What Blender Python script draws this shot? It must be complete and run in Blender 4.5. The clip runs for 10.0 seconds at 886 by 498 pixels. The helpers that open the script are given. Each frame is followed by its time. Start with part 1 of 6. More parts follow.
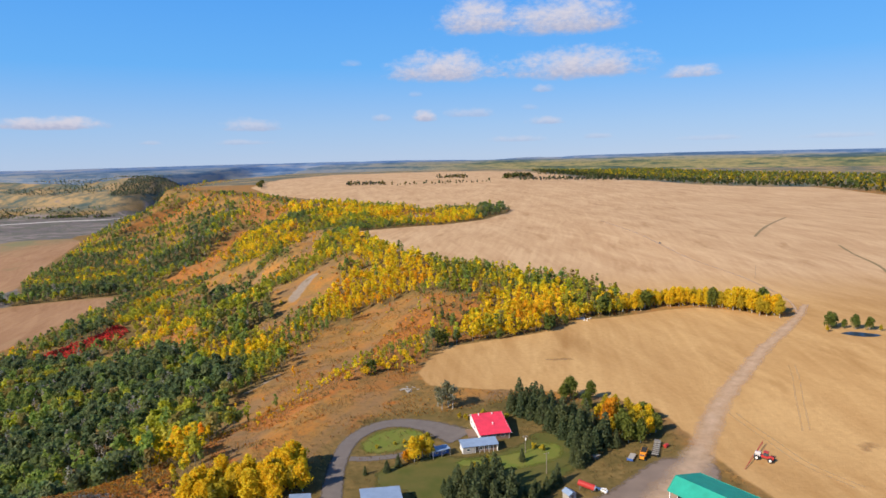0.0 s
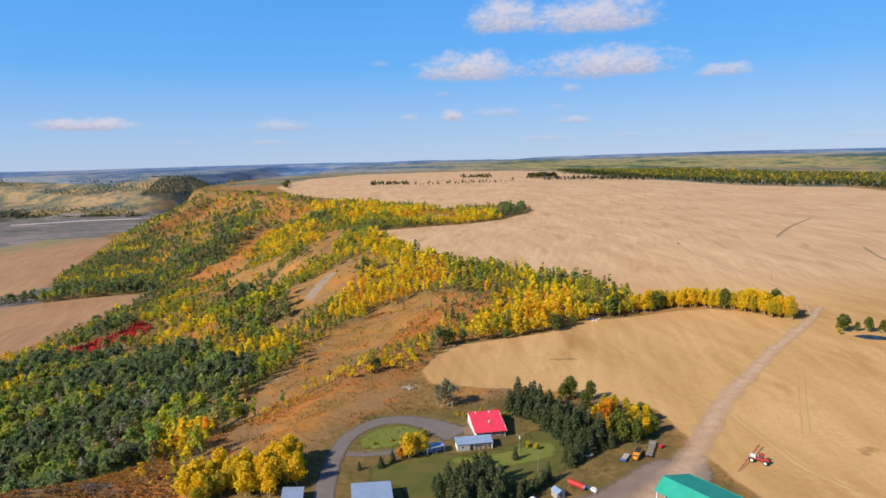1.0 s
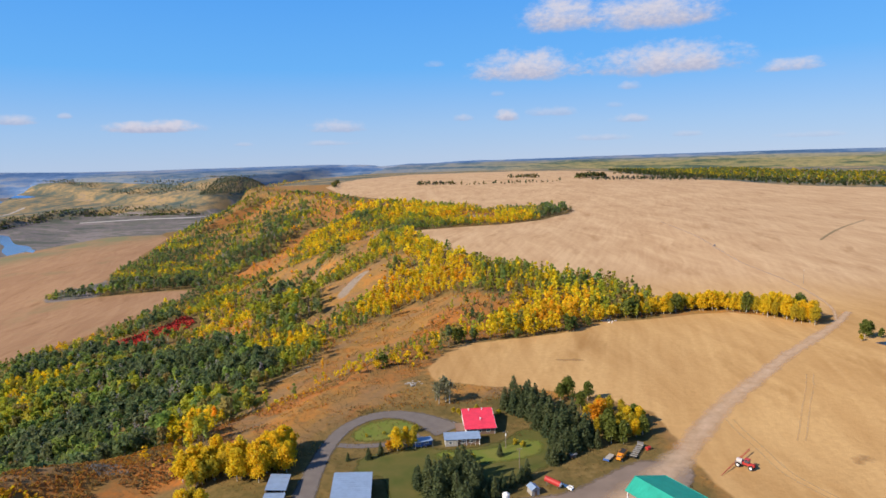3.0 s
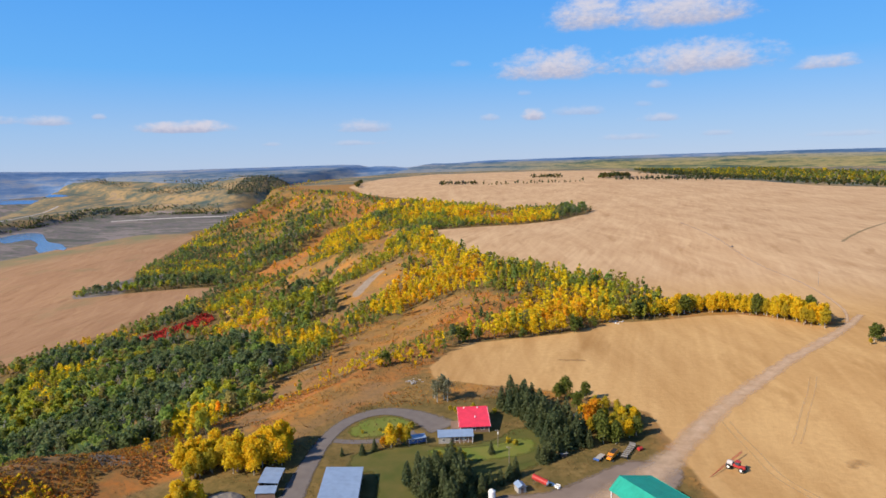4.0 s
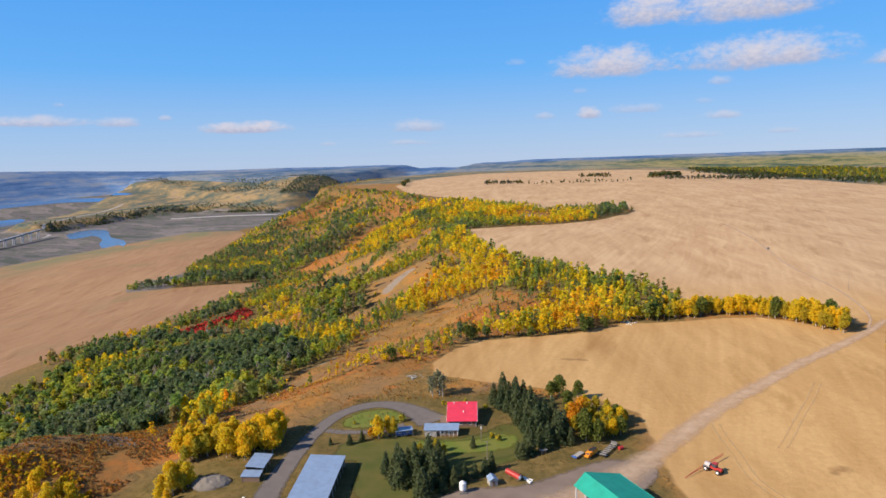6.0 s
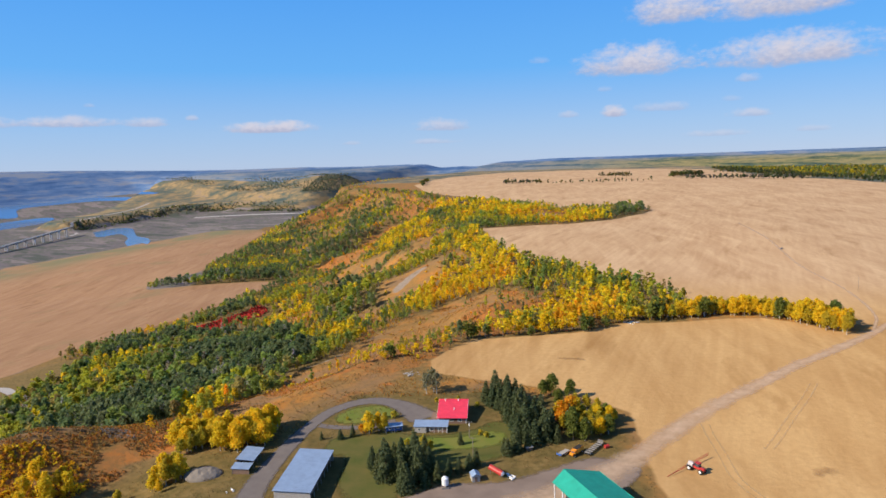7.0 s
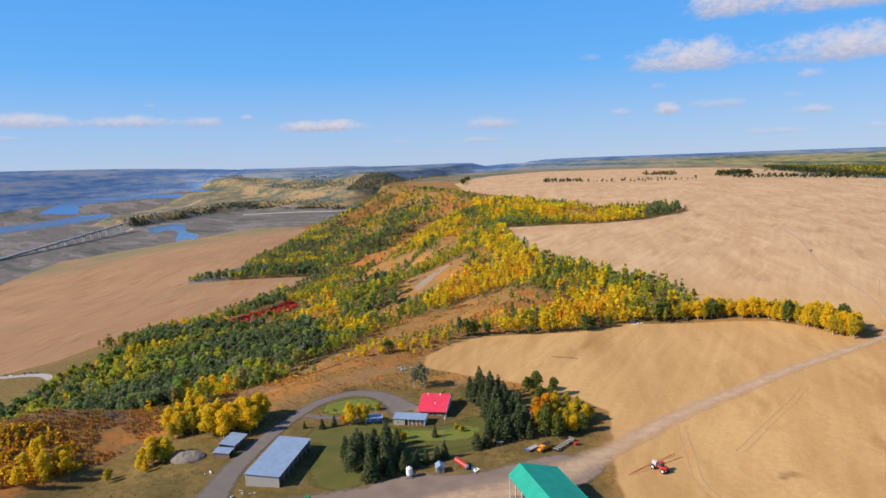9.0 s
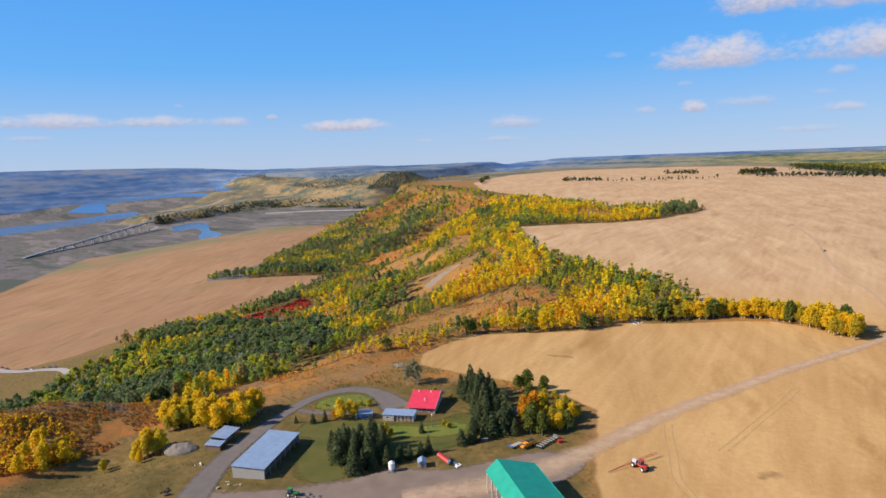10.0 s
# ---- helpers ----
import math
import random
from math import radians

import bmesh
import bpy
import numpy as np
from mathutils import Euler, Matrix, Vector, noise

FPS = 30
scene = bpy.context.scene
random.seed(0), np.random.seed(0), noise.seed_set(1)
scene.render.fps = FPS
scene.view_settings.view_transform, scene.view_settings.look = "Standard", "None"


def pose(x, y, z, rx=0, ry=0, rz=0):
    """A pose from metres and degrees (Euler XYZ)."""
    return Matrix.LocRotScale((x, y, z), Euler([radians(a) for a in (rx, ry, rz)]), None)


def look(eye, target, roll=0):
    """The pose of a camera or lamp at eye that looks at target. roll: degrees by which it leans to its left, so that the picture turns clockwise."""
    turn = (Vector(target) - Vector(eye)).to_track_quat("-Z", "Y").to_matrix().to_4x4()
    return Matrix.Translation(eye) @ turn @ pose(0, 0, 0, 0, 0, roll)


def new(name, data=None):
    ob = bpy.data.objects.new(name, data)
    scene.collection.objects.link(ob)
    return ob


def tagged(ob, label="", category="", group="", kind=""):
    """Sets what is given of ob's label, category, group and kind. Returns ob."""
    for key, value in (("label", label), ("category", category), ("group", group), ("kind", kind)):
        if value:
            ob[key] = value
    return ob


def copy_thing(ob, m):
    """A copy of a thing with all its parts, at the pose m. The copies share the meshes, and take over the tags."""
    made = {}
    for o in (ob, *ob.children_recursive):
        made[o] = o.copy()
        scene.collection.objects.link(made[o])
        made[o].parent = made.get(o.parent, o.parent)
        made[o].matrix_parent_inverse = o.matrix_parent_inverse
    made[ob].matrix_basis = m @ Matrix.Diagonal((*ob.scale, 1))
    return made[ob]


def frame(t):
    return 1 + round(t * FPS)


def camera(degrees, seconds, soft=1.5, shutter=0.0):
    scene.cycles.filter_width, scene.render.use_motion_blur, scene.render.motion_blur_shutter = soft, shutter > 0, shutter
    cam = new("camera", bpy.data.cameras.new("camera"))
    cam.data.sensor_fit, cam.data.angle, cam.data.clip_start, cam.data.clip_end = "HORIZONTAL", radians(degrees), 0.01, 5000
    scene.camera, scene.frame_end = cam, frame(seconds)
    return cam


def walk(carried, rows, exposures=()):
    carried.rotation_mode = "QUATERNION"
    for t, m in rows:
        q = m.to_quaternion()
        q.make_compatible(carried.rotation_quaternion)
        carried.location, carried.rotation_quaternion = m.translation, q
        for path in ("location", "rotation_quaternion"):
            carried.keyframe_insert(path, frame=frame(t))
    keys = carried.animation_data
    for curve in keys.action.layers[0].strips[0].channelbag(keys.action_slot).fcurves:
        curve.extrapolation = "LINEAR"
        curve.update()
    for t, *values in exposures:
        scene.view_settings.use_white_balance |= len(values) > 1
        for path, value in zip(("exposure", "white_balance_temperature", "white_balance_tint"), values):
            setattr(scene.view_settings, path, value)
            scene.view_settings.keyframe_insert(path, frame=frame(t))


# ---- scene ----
cam = camera(68.9, 10.0, soft=1.6)
PATH = [
    (0, (2.383, -1.156, 110.614), (2.347, 0.823, 110.329), -1.3),
    (0.5, (8.583, -2.591, 110.676), (8.505, -0.613, 110.392), -1.4),
    (1, (15.068, -3.929, 110.747), (14.949, -1.953, 110.463), -1.4),
    (1.5, (21.676, -5.181, 110.809), (21.519, -3.208, 110.527), -1.4),
    (2, (28.298, -6.324, 110.876), (28.101, -4.354, 110.594), -1.4),
    (2.5, (34.928, -7.316, 110.942), (34.687, -5.351, 110.661), -1.5),
    (4, (55.03, -9.717, 111.318), (54.669, -7.77, 111.039), -1.6),
    (4.5, (62.017, -10.346, 111.357), (61.615, -8.407, 111.079), -1.6),
    (5, (69.195, -10.822, 111.363), (68.751, -8.891, 111.086), -1.7),
    (5.5, (76.554, -11.053, 111.359), (76.07, -9.132, 111.082), -1.7),
    (7, (98.668, -10.809, 111.486), (98.08, -8.917, 111.208), -1.8),
    (7.5, (106.26, -10.412, 111.47), (105.637, -8.532, 111.192), -1.8),
    (8, (113.985, -9.771, 111.448), (113.325, -7.904, 111.171), -1.8),
    (8.5, (121.86, -8.927, 111.424), (121.168, -7.071, 111.145), -1.8),
    (9, (129.789, -7.958, 111.397), (129.062, -6.116, 111.119), -1.8),
    (9.5, (137.746, -6.898, 111.4), (136.984, -5.07, 111.121), -1.9),
    (10, (145.737, -5.75, 111.411), (144.944, -3.935, 111.132), -1.9),
]
walk(cam, [(t, look(eye, target, roll)) for t, eye, target, roll in PATH])

# ---- world and light ----
SUN_AZ, SUN_EL = radians(-126), radians(34)      # bearing from +y, clockwise; height
to_sun = Vector((math.sin(SUN_AZ) * math.cos(SUN_EL), math.cos(SUN_AZ) * math.cos(SUN_EL), math.sin(SUN_EL)))
world = bpy.data.worlds.new("world")
scene.world = world
world.use_nodes = True
wn, wl = world.node_tree.nodes, world.node_tree.links
sky = wn.new("ShaderNodeTexSky")
sky.sky_type, sky.sun_disc = "NISHITA", False
sky.sun_elevation, sky.sun_rotation = SUN_EL, SUN_AZ
sky.altitude, sky.air_density, sky.dust_density, sky.ozone_density = 700, 1.0, 0.0, 4.0
wn["Background"].inputs[1].default_value = 0.088
tone = wn.new("ShaderNodeMix")
tone.data_type, tone.blend_type = "RGBA", "MULTIPLY"
tone.inputs[0].default_value = 1.0
tone.inputs[7].default_value = (1.05, 1.1, 1.22, 1)
wl.new(sky.outputs[0], tone.inputs[6])


def wmath(op, a, b=0.0):
    n = wn.new("ShaderNodeMath")
    n.operation = op
    for value, sock in zip((a, b), n.inputs):
        if isinstance(value, (int, float)):
            sock.default_value = value
        else:
            wl.new(value, sock)
    return n.outputs[0]


def wnoise(vec, scale, detail):
    n = wn.new("ShaderNodeTexNoise")
    n.inputs["Scale"].default_value, n.inputs["Detail"].default_value, n.inputs["Roughness"].default_value = scale, detail, 0.58
    wl.new(vec, n.inputs["Vector"])
    return n.outputs["Fac"]


def wrange(value, a, b, smooth_step=True):
    n = wn.new("ShaderNodeMapRange")
    n.interpolation_type = "SMOOTHSTEP" if smooth_step else "LINEAR"
    n.inputs["From Min"].default_value, n.inputs["From Max"].default_value = a, b
    wl.new(value, n.inputs["Value"])
    return n.outputs["Result"]


# fair-weather clouds on the sky: bearing and height of the base, width and height, all in degrees, and how thick
CLOUDS = [(-0.5, 6.3, 11.3, 2.9, 1.0), (10.9, 6.2, 13.9, 2.9, 1.0), (19.9, 5.8, 5.3, 1.1, 0.85), (2.3, 10.1, 8.2, 3.4, 1.0), (9.7, 9.8, 12.3, 3.7, 1.0), (-2.3, 3.0, 2.5, 1.1, 0.95), (-6.1, 3.1, 2.1, 0.7, 0.5),
          (8.0, 2.5, 3.8, 0.8, 0.6), (7.9, 5.2, 2.2, 0.7, 0.55), (1.5, 3.3, 5.4, 0.9, 0.45), (5.8, 1.1, 6.3, 0.6, 0.4), (12.6, 1.2, 3.3, 0.6, 0.4), (21.4, 0.8, 5.9, 0.5, 0.3), (30.2, 0.7, 6.1, 0.5, 0.3),
          (-8.5, 7.7, 2.2, 0.6, 0.35), (-17.1, 2.4, 6.1, 1.2, 0.65), (-24.8, 1.4, 2.1, 0.4, 0.45), (-17.8, 1.3, 5.4, 0.5, 0.4), (-31.3, 2.6, 8.4, 1.1, 0.9), (-3.1, 5.1, 1.5, 0.6, 0.3), (6.8, 3.8, 1.9, 0.5, 0.25),
          (-53.8, 3.1, 10.9, 1.3, 0.85), (-46.8, 3.2, 7.9, 1.0, 0.8), (-41.3, 3.2, 4.0, 0.9, 0.7), (-32.0, 2.6, 8.7, 1.1, 0.85), (-45.1, 4.7, 1.2, 0.4, 0.5), (-55.6, 2.2, 4.9, 0.5, 0.4), (-37.8, 3.7, 1.2, 0.5, 0.5)]
way = wn.new("ShaderNodeTexCoord").outputs["Generated"]
axes = wn.new("ShaderNodeSeparateXYZ")
wl.new(way, axes.inputs[0])
bearing = wmath("MULTIPLY", wmath("ARCTAN2", axes.outputs[0], axes.outputs[1]), 57.2958)
height = wmath("MULTIPLY", wmath("ARCSINE", axes.outputs[2]), 57.2958)
plane = wn.new("ShaderNodeCombineXYZ")
wl.new(bearing, plane.inputs[0])
wl.new(wmath("MULTIPLY", height, 1.7), plane.inputs[1])
billow, curl = wnoise(plane.outputs[0], 0.55, 7), wnoise(plane.outputs[0], 1.9, 5)
rough_edge = wmath("ADD", wmath("MULTIPLY", wmath("SUBTRACT", billow, 0.5), 1.9), wmath("MULTIPLY", wmath("SUBTRACT", curl, 0.5), 0.6))
# pale lavender towards the horizon, clear azure above
veil = wn.new("ShaderNodeValToRGB")
ramp_stops = veil.color_ramp.elements
ramp_stops.new(0.12)
ramp_stops.new(0.35)
for i, (at, shade) in enumerate(((0.0, (0.355, 0.465, 0.66, 1)), (0.14, (0.275, 0.44, 0.70, 1)), (0.36, (0.11, 0.37, 0.78, 1)), (1.0, (0.022, 0.235, 0.77, 1)))):
    ramp_stops[i].position, ramp_stops[i].color = at, shade
wl.new(wrange(height, -0.5, 22.0, False), veil.inputs[0])
bright = wn.new("ShaderNodeVectorMath")
bright.operation = "SCALE"
bright.inputs[3].default_value = 10.8
wl.new(veil.outputs[0], bright.inputs[0])
haze = wn.new("ShaderNodeMix")
haze.data_type = "RGBA"
wl.new(wmath("MULTIPLY", wrange(height, 45.0, 14.0), 0.88), haze.inputs[0])
wl.new(tone.outputs[2], haze.inputs[6])
wl.new(bright.outputs[0], haze.inputs[7])
painted = haze.outputs[2]
for c_az, c_el, c_w, c_h, thick in CLOUDS:
    u = wmath("DIVIDE", wmath("SUBTRACT", bearing, c_az), c_w * 0.5)
    v = wmath("DIVIDE", wmath("SUBTRACT", height, c_el), c_h)
    up = wmath("MAXIMUM", wmath("SUBTRACT", v, 0.2), wmath("MULTIPLY", wmath("SUBTRACT", 0.2, v), 3.2))
    body = wmath("SUBTRACT", 1.0, wmath("ADD", wmath("MULTIPLY", u, u), wmath("MULTIPLY", wmath("MULTIPLY", up, up), 1.5)))
    dense = wmath("MULTIPLY", wrange(wmath("ADD", body, rough_edge), 0.0, 1.15), thick)
    lit = wn.new("ShaderNodeMix")
    lit.data_type = "RGBA"
    wl.new(wrange(wmath("ADD", v, wmath("MULTIPLY", wmath("SUBTRACT", curl, 0.5), 0.7)), -0.05, 0.6), lit.inputs[0])
    lit.inputs[6].default_value = (3.9, 4.2, 5.7, 1)
    lit.inputs[7].default_value = (6.0, 5.9, 6.8, 1)
    over = wn.new("ShaderNodeMix")
    over.data_type = "RGBA"
    wl.new(dense, over.inputs[0])
    wl.new(painted, over.inputs[6])
    wl.new(lit.outputs[2], over.inputs[7])
    painted = over.outputs[2]
wl.new(painted, wn["Background"].inputs[0])
lamp = bpy.data.lights.new("sun", "SUN")
lamp.energy, lamp.angle, lamp.color = 5.2, radians(0.55), (1.0, 0.87, 0.71)
sun = new("sun", lamp)
sun.matrix_world = look((0, 0, 600), Vector((0, 0, 600)) - to_sun)
scene.view_settings.exposure = 0.33

# ---- numeric tools ----


def hash2(i, j, k):
    h = (i.astype(np.int64) * 374761393 + j.astype(np.int64) * 668265263 + k * 974634777) & 0xFFFFFFFF
    h = ((h ^ (h >> 13)) * 1274126177) & 0xFFFFFFFF
    return ((h ^ (h >> 16)) & 0xFFFF) / 65535.0


def vnoise(x, y, k=0):
    i, j = np.floor(x), np.floor(y)
    f, g = x - i, y - j
    f, g = f * f * (3 - 2 * f), g * g * (3 - 2 * g)
    a, b = hash2(i, j, k), hash2(i + 1, j, k)
    c, d = hash2(i, j + 1, k), hash2(i + 1, j + 1, k)
    return (a + (b - a) * f) * (1 - g) + (c + (d - c) * f) * g


def fbm(x, y, k=0, octaves=3):
    s, w, t = 0.0, 0.5, 0.0
    for o in range(octaves):
        s, t = s + w * vnoise(x * 2 ** o, y * 2 ** o, k + o), t + w
        w *= 0.5
    return s / t


def smooth(a, b, x):
    t = np.clip((x - a) / (b - a), 0, 1)
    return t * t * (3 - 2 * t)


def line_dist(pts, x, y, closed=False):
    """Distance to a polyline, and how far along it (0 to 1) the nearest point lies."""
    n = len(pts)
    best, along = np.full(np.shape(x), 1e9), np.zeros(np.shape(x))
    segs = n if closed else n - 1
    for i in range(segs):
        (ax, ay), (bx, by) = pts[i][:2], pts[(i + 1) % n][:2]
        dx, dy = bx - ax, by - ay
        t = np.clip(((x - ax) * dx + (y - ay) * dy) / (dx * dx + dy * dy), 0, 1)
        d = np.hypot(x - ax - t * dx, y - ay - t * dy)
        along = np.where(d < best, (i + t) / segs, along)
        best = np.minimum(best, d)
    return best, along


def inside(pts, x, y):
    """Signed distance to a polygon, positive inside."""
    d, _ = line_dist(pts, x, y, True)
    odd = np.zeros(np.shape(x), bool)
    for i in range(len(pts)):
        (ax, ay), (bx, by) = pts[i], pts[(i + 1) % len(pts)]
        if ay != by:
            odd ^= ((ay > y) != (by > y)) & (x < (bx - ax) * (y - ay) / (by - ay) + ax)
    return np.where(odd, d, -d)


# ---- the lie of the land ----
# rim of the plateau, with the two wooded ravines that cut into it
RIM = [(-190, -5600), (-178, 60), (-166, 150), (-150, 190), (-118, 214), (-94, 235), (-77, 262), (-66, 300), (-52, 340),
       (-36, 372), (-5, 398), (40, 425), (72, 462), (74, 510), (30, 560), (-30, 640), (-80, 745), (-130, 890),
       (-170, 985), (-110, 1060), (0, 1110), (60, 1210), (40, 1270), (-130, 1310), (-320, 1480), (-470, 1720),
       (-640, 1880), (-850, 2040), (-960, 2150), (-1010, 2400), (-1060, 3000), (-1000, 3800), (-900, 5600), (5600, 5600), (5600, -5600)]
# floor of the main valley and of the side valley
FLOOR = [(-600, -5600), (-560, 250), (-548, 408), (-527, 480), (-532, 565), (-522, 640), (-500, 780), (-505, 930), (-560, 1060),
         (-790, 1230), (-980, 1700), (-1230, 2366), (-1330, 2900), (-1270, 3400), (-1200, 4100), (-1180, 5600),
         (-1330, 5600), (-1420, 4100), (-1520, 3600), (-1700, 3250), (-2300, 3420), (-3000, 3700), (-3700, 3900), (-4500, 4300), (-5600, 4300), (-5600, -5600)]
# upland beyond the valleys
UPLAND = [(-1900, 3900), (-1730, 3800), (-1640, 4050), (-1560, 4500), (-1480, 5600), (-5600, 5600), (-5600, 5100), (-3500, 4900), (-2900, 4300), (-2400, 4000)]
TERRACE = [(-2360, 2230), (-2430, 2600), (-2480, 2900), (-2260, 3130), (-1670, 3060), (-1600, 3300), (-1700, 3700), (-3200, 3900), (-2900, 3000), (-2600, 2300)]
GREY_FLAT = [(-1600, 800), (-1440, 1170), (-1375, 1400), (-1345, 1550), (-1280, 1825), (-1110, 1850), (-1070, 1950), (-1230, 2380), (-1330, 2900), (-1270, 3400), (-1520, 3600), (-1700, 3250),
             (-2300, 3420), (-3700, 3900), (-5600, 4300), (-5600, -2000), (-2400, -500)]
# spurs of grass that run down the slope: crest points with their height, steepness of the flanks, rounding
SPURS = [([(30, 590, -10), (-40, 598, -22), (-85, 580, -33), (-103, 497, -36), (-117, 417, -38), (-138, 370, -46)], 0.45, 14),
         ([(-40, 520, -27), (-68, 440, -30), (-88, 372, -30)], 0.2, 20),
         ([(-146, 968, -1), (-210, 958, -9), (-265, 950, -21), (-305, 939, -37), (-363, 922, -62), (-410, 900, -80)], 0.5, 16),
         ([(-190, 1060, 0), (-256, 1076, -15), (-330, 1110, -37), (-374, 1129, -50), (-410, 1120, -58), (-460, 1112, -70), (-510, 1100, -86)], 0.5, 18),
         ([(-470, 1700, 6), (-480, 1500, -25), (-520, 1350, -52), (-570, 1240, -80)], 0.5, 20),
         ([(-850, 2040, 12), (-860, 1900, -22), (-905, 1750, -64)], 0.5, 22),
         ([(-70, 745, -4), (-123, 722, -18), (-166, 705, -34), (-205, 655, -54), (-245, 610, -72)], 0.55, 10),
         ([(-330, 810, -62), (-398, 765, -84), (-425, 690, -90), (-445, 640, -97)], 0.32, 14),
         ([(-330, 1480, 2), (-360, 1330, -28), (-430, 1200, -62)], 0.5, 18)]
# broad swells and hollows of the slope: centre, height, reach
LIFTS = [(-290, 390, 10, 80), (-260, 580, 6, 70), (-330, 660, -2, 80), (-235, 710, 17, 60), (-130, 450, -6, 45), (-40, 505, 21, 45), (-120, 630, 5, 45), (-165, 800, 18, 60), (-325, 890, -27, 50), (-240, 890, 47, 45), (-300, 1190, 72, 90), (-100, 1150, 53, 80), (-560, 1480, 32, 120), (-690, 1800, 37, 140), (-115, 280, 8, 30), (-620, 1340, -11, 100), (-910, 1760, -8, 120), (-240, 470, 4, 60), (-430, 500, 6, 70)]
KNOLL = [(-190, 136), (-152, 172), (-144, 204), (-138, 228), (-112, 262)]


def plateau_height(x, y):
    return -7.6 + 2.1 * smooth(240, 350, y) + 6 * smooth(300, 1000, y) + 22 * smooth(1000, 2700, y) + 7 * smooth(110, 300, x) * (1 - smooth(600, 1500, y)) - 16 * smooth(100, 900, x) * smooth(900, 2600, y) + 0.8 * (fbm(x / 90, y / 90, 5) - 0.5) * smooth(300, 400, y)


def land(x, y):
    """Height of the ground, and how far down the slope a place lies (0 rim, 1 foot)."""
    x, y = np.asarray(x, float), np.asarray(y, float)
    plat, floor, up = inside(RIM, x, y), inside(FLOOR, x, y), inside(UPLAND, x, y)
    top = plateau_height(x, y)
    deep = np.clip(floor, 0, 2000)
    r = np.hypot(x, y)
    low = -98 - 27 * smooth(60, 700, deep) - 42 * smooth(0, 60, inside(GREY_FLAT, x, y)) + 80 * smooth(4000, 4850, r) * smooth(-1500, -2500, x)
    ter = inside(TERRACE, x, y)
    low = low + 40 * smooth(-10, 30, ter)
    dr, df, du = np.clip(-plat, 0, None), np.clip(-floor, 0, None), np.clip(-up, 0, None)
    u = dr / (dr + df + 1e-6)
    s = 1 - (1 - u) ** 2.8
    z = top + (low - top) * np.clip(s, 0, 1)
    w = du / (du + df + 1e-6)
    zu = 60 + 12 * (fbm(x / 700, y / 700, 9) - 0.5) + (low - 60) * (0.5 * w + 0.5 * smooth(0, 1, w))
    z = np.where((du < dr) & (floor < 0), zu, z)
    slope = np.clip(4 * u * (1 - u), 0, 1) * (plat < 0) * (floor < 0)
    z = z + slope * 16 * (fbm((x * 0.35 + y * 0.12) / 110, (y - x * 0.35) / 110, 3, 3) - 0.5)
    z = z + slope * 30 * (fbm(x / 420, y / 420, 8, 2) - 0.5) * smooth(1300, 2300, r)
    outer = smooth(0, 30, -plat) * smooth(-10, 40, -floor)
    for cx, cy, rise, reach in LIFTS:
        z = z + rise * outer * np.exp(-((x - cx) ** 2 + (y - cy) ** 2) / (2 * reach * reach))
    z = np.where(plat < 0, np.minimum(z, top + 6 * smooth(0, 80, -plat)), z)
    for pts, steep, soft in SPURS:
        d, a = line_dist(pts, x, y)
        crest = np.interp(a, np.linspace(0, 1, len(pts)), [p[2] for p in pts]) - steep * (np.sqrt(d * d + soft * soft) - soft)
        crest = np.where((d < 140) & (plat < 0) & (floor < 0), crest, -500)
        z = np.maximum(z, crest) + 2.2 * np.exp(-np.abs(z - crest) / 3.0) * (plat < -4)
    d, a = line_dist(KNOLL, x, y)
    z = z + np.interp(a, [0, 0.25, 0.5, 0.75, 1], [9, 10, 8, 6, 2]) * np.exp(-(d / 17) ** 2)
    z = z - 7 * np.exp(-((x + 95) / 22) ** 2 - ((y - 172) / 30) ** 2)
    return z, np.where(plat > 0, -plat / 1000, u)


def ground(x, y):
    return float(land(np.array([x]), np.array([y]))[0][0])


# ---- what grows where ----
FIELD = [(-19, 334), (-12, 317), (20, 311), (56, 306), (80, 295), (95, 283), (99, 258), (104, 225), (113, 195), (119, 150), (140, 60), (200, -500), (5600, -5600),
         (5600, 300), (1400, 600), (1020, 1200), (981, 1478), (1004, 1659), (1001, 1838), (896, 1885), (782, 2009), (697, 2305), (539, 2493), (480, 2900), (380, 3500), (-83, 3730), (-640, 3500),
         (-760, 2900), (-731, 2523), (-690, 2200), (-519, 1830), (-363, 1660), (-212, 1480), (-46, 1320), (90, 1325), (118, 1275), (104, 1220), (52, 1105),
         (-3, 1048), (-84, 1006), (-146, 968), (-128, 900), (-69, 765), (-19, 695), (60, 605), (112, 560), (128, 515), (185, 497), (215, 468), (236, 434), (226, 424), (213, 428),
         (200, 446), (179, 460), (155, 461), (129, 450), (107, 444), (89, 441), (55, 409), (18, 392), (-6, 381), (-14, 358)]
VFIELD = [(-545, 410), (-527, 470), (-534, 565), (-526, 620), (-508, 770), (-512, 985), (-560, 985), (-735, 905), (-760, 930), (-745, 1060), (-815, 1225), (-1010, 1720),
          (-1080, 1800), (-1250, 1790), (-1310, 1540), (-1340, 1400), (-1400, 1170), (-1150, 790), (-960, 540), (-790, 310)]
VFIELD_EAST = [(-800, 250), (-1000, 520), (-1300, 300), (-1400, -400), (-700, -400)]
YARD = [(-104, 120), (-102, 168), (-92, 196), (-64, 212), (-46, 245), (-38, 278), (-10, 285), (30, 300), (84, 288), (93, 255), (95, 228), (112, 195), (118, 130), (60, 60), (-40, 60)]
SPIT = [(-505, 800), (-735, 895), (-735, 935), (-640, 985), (-700, 1060), (-815, 1220), (-700, 1300), (-500, 1100)]


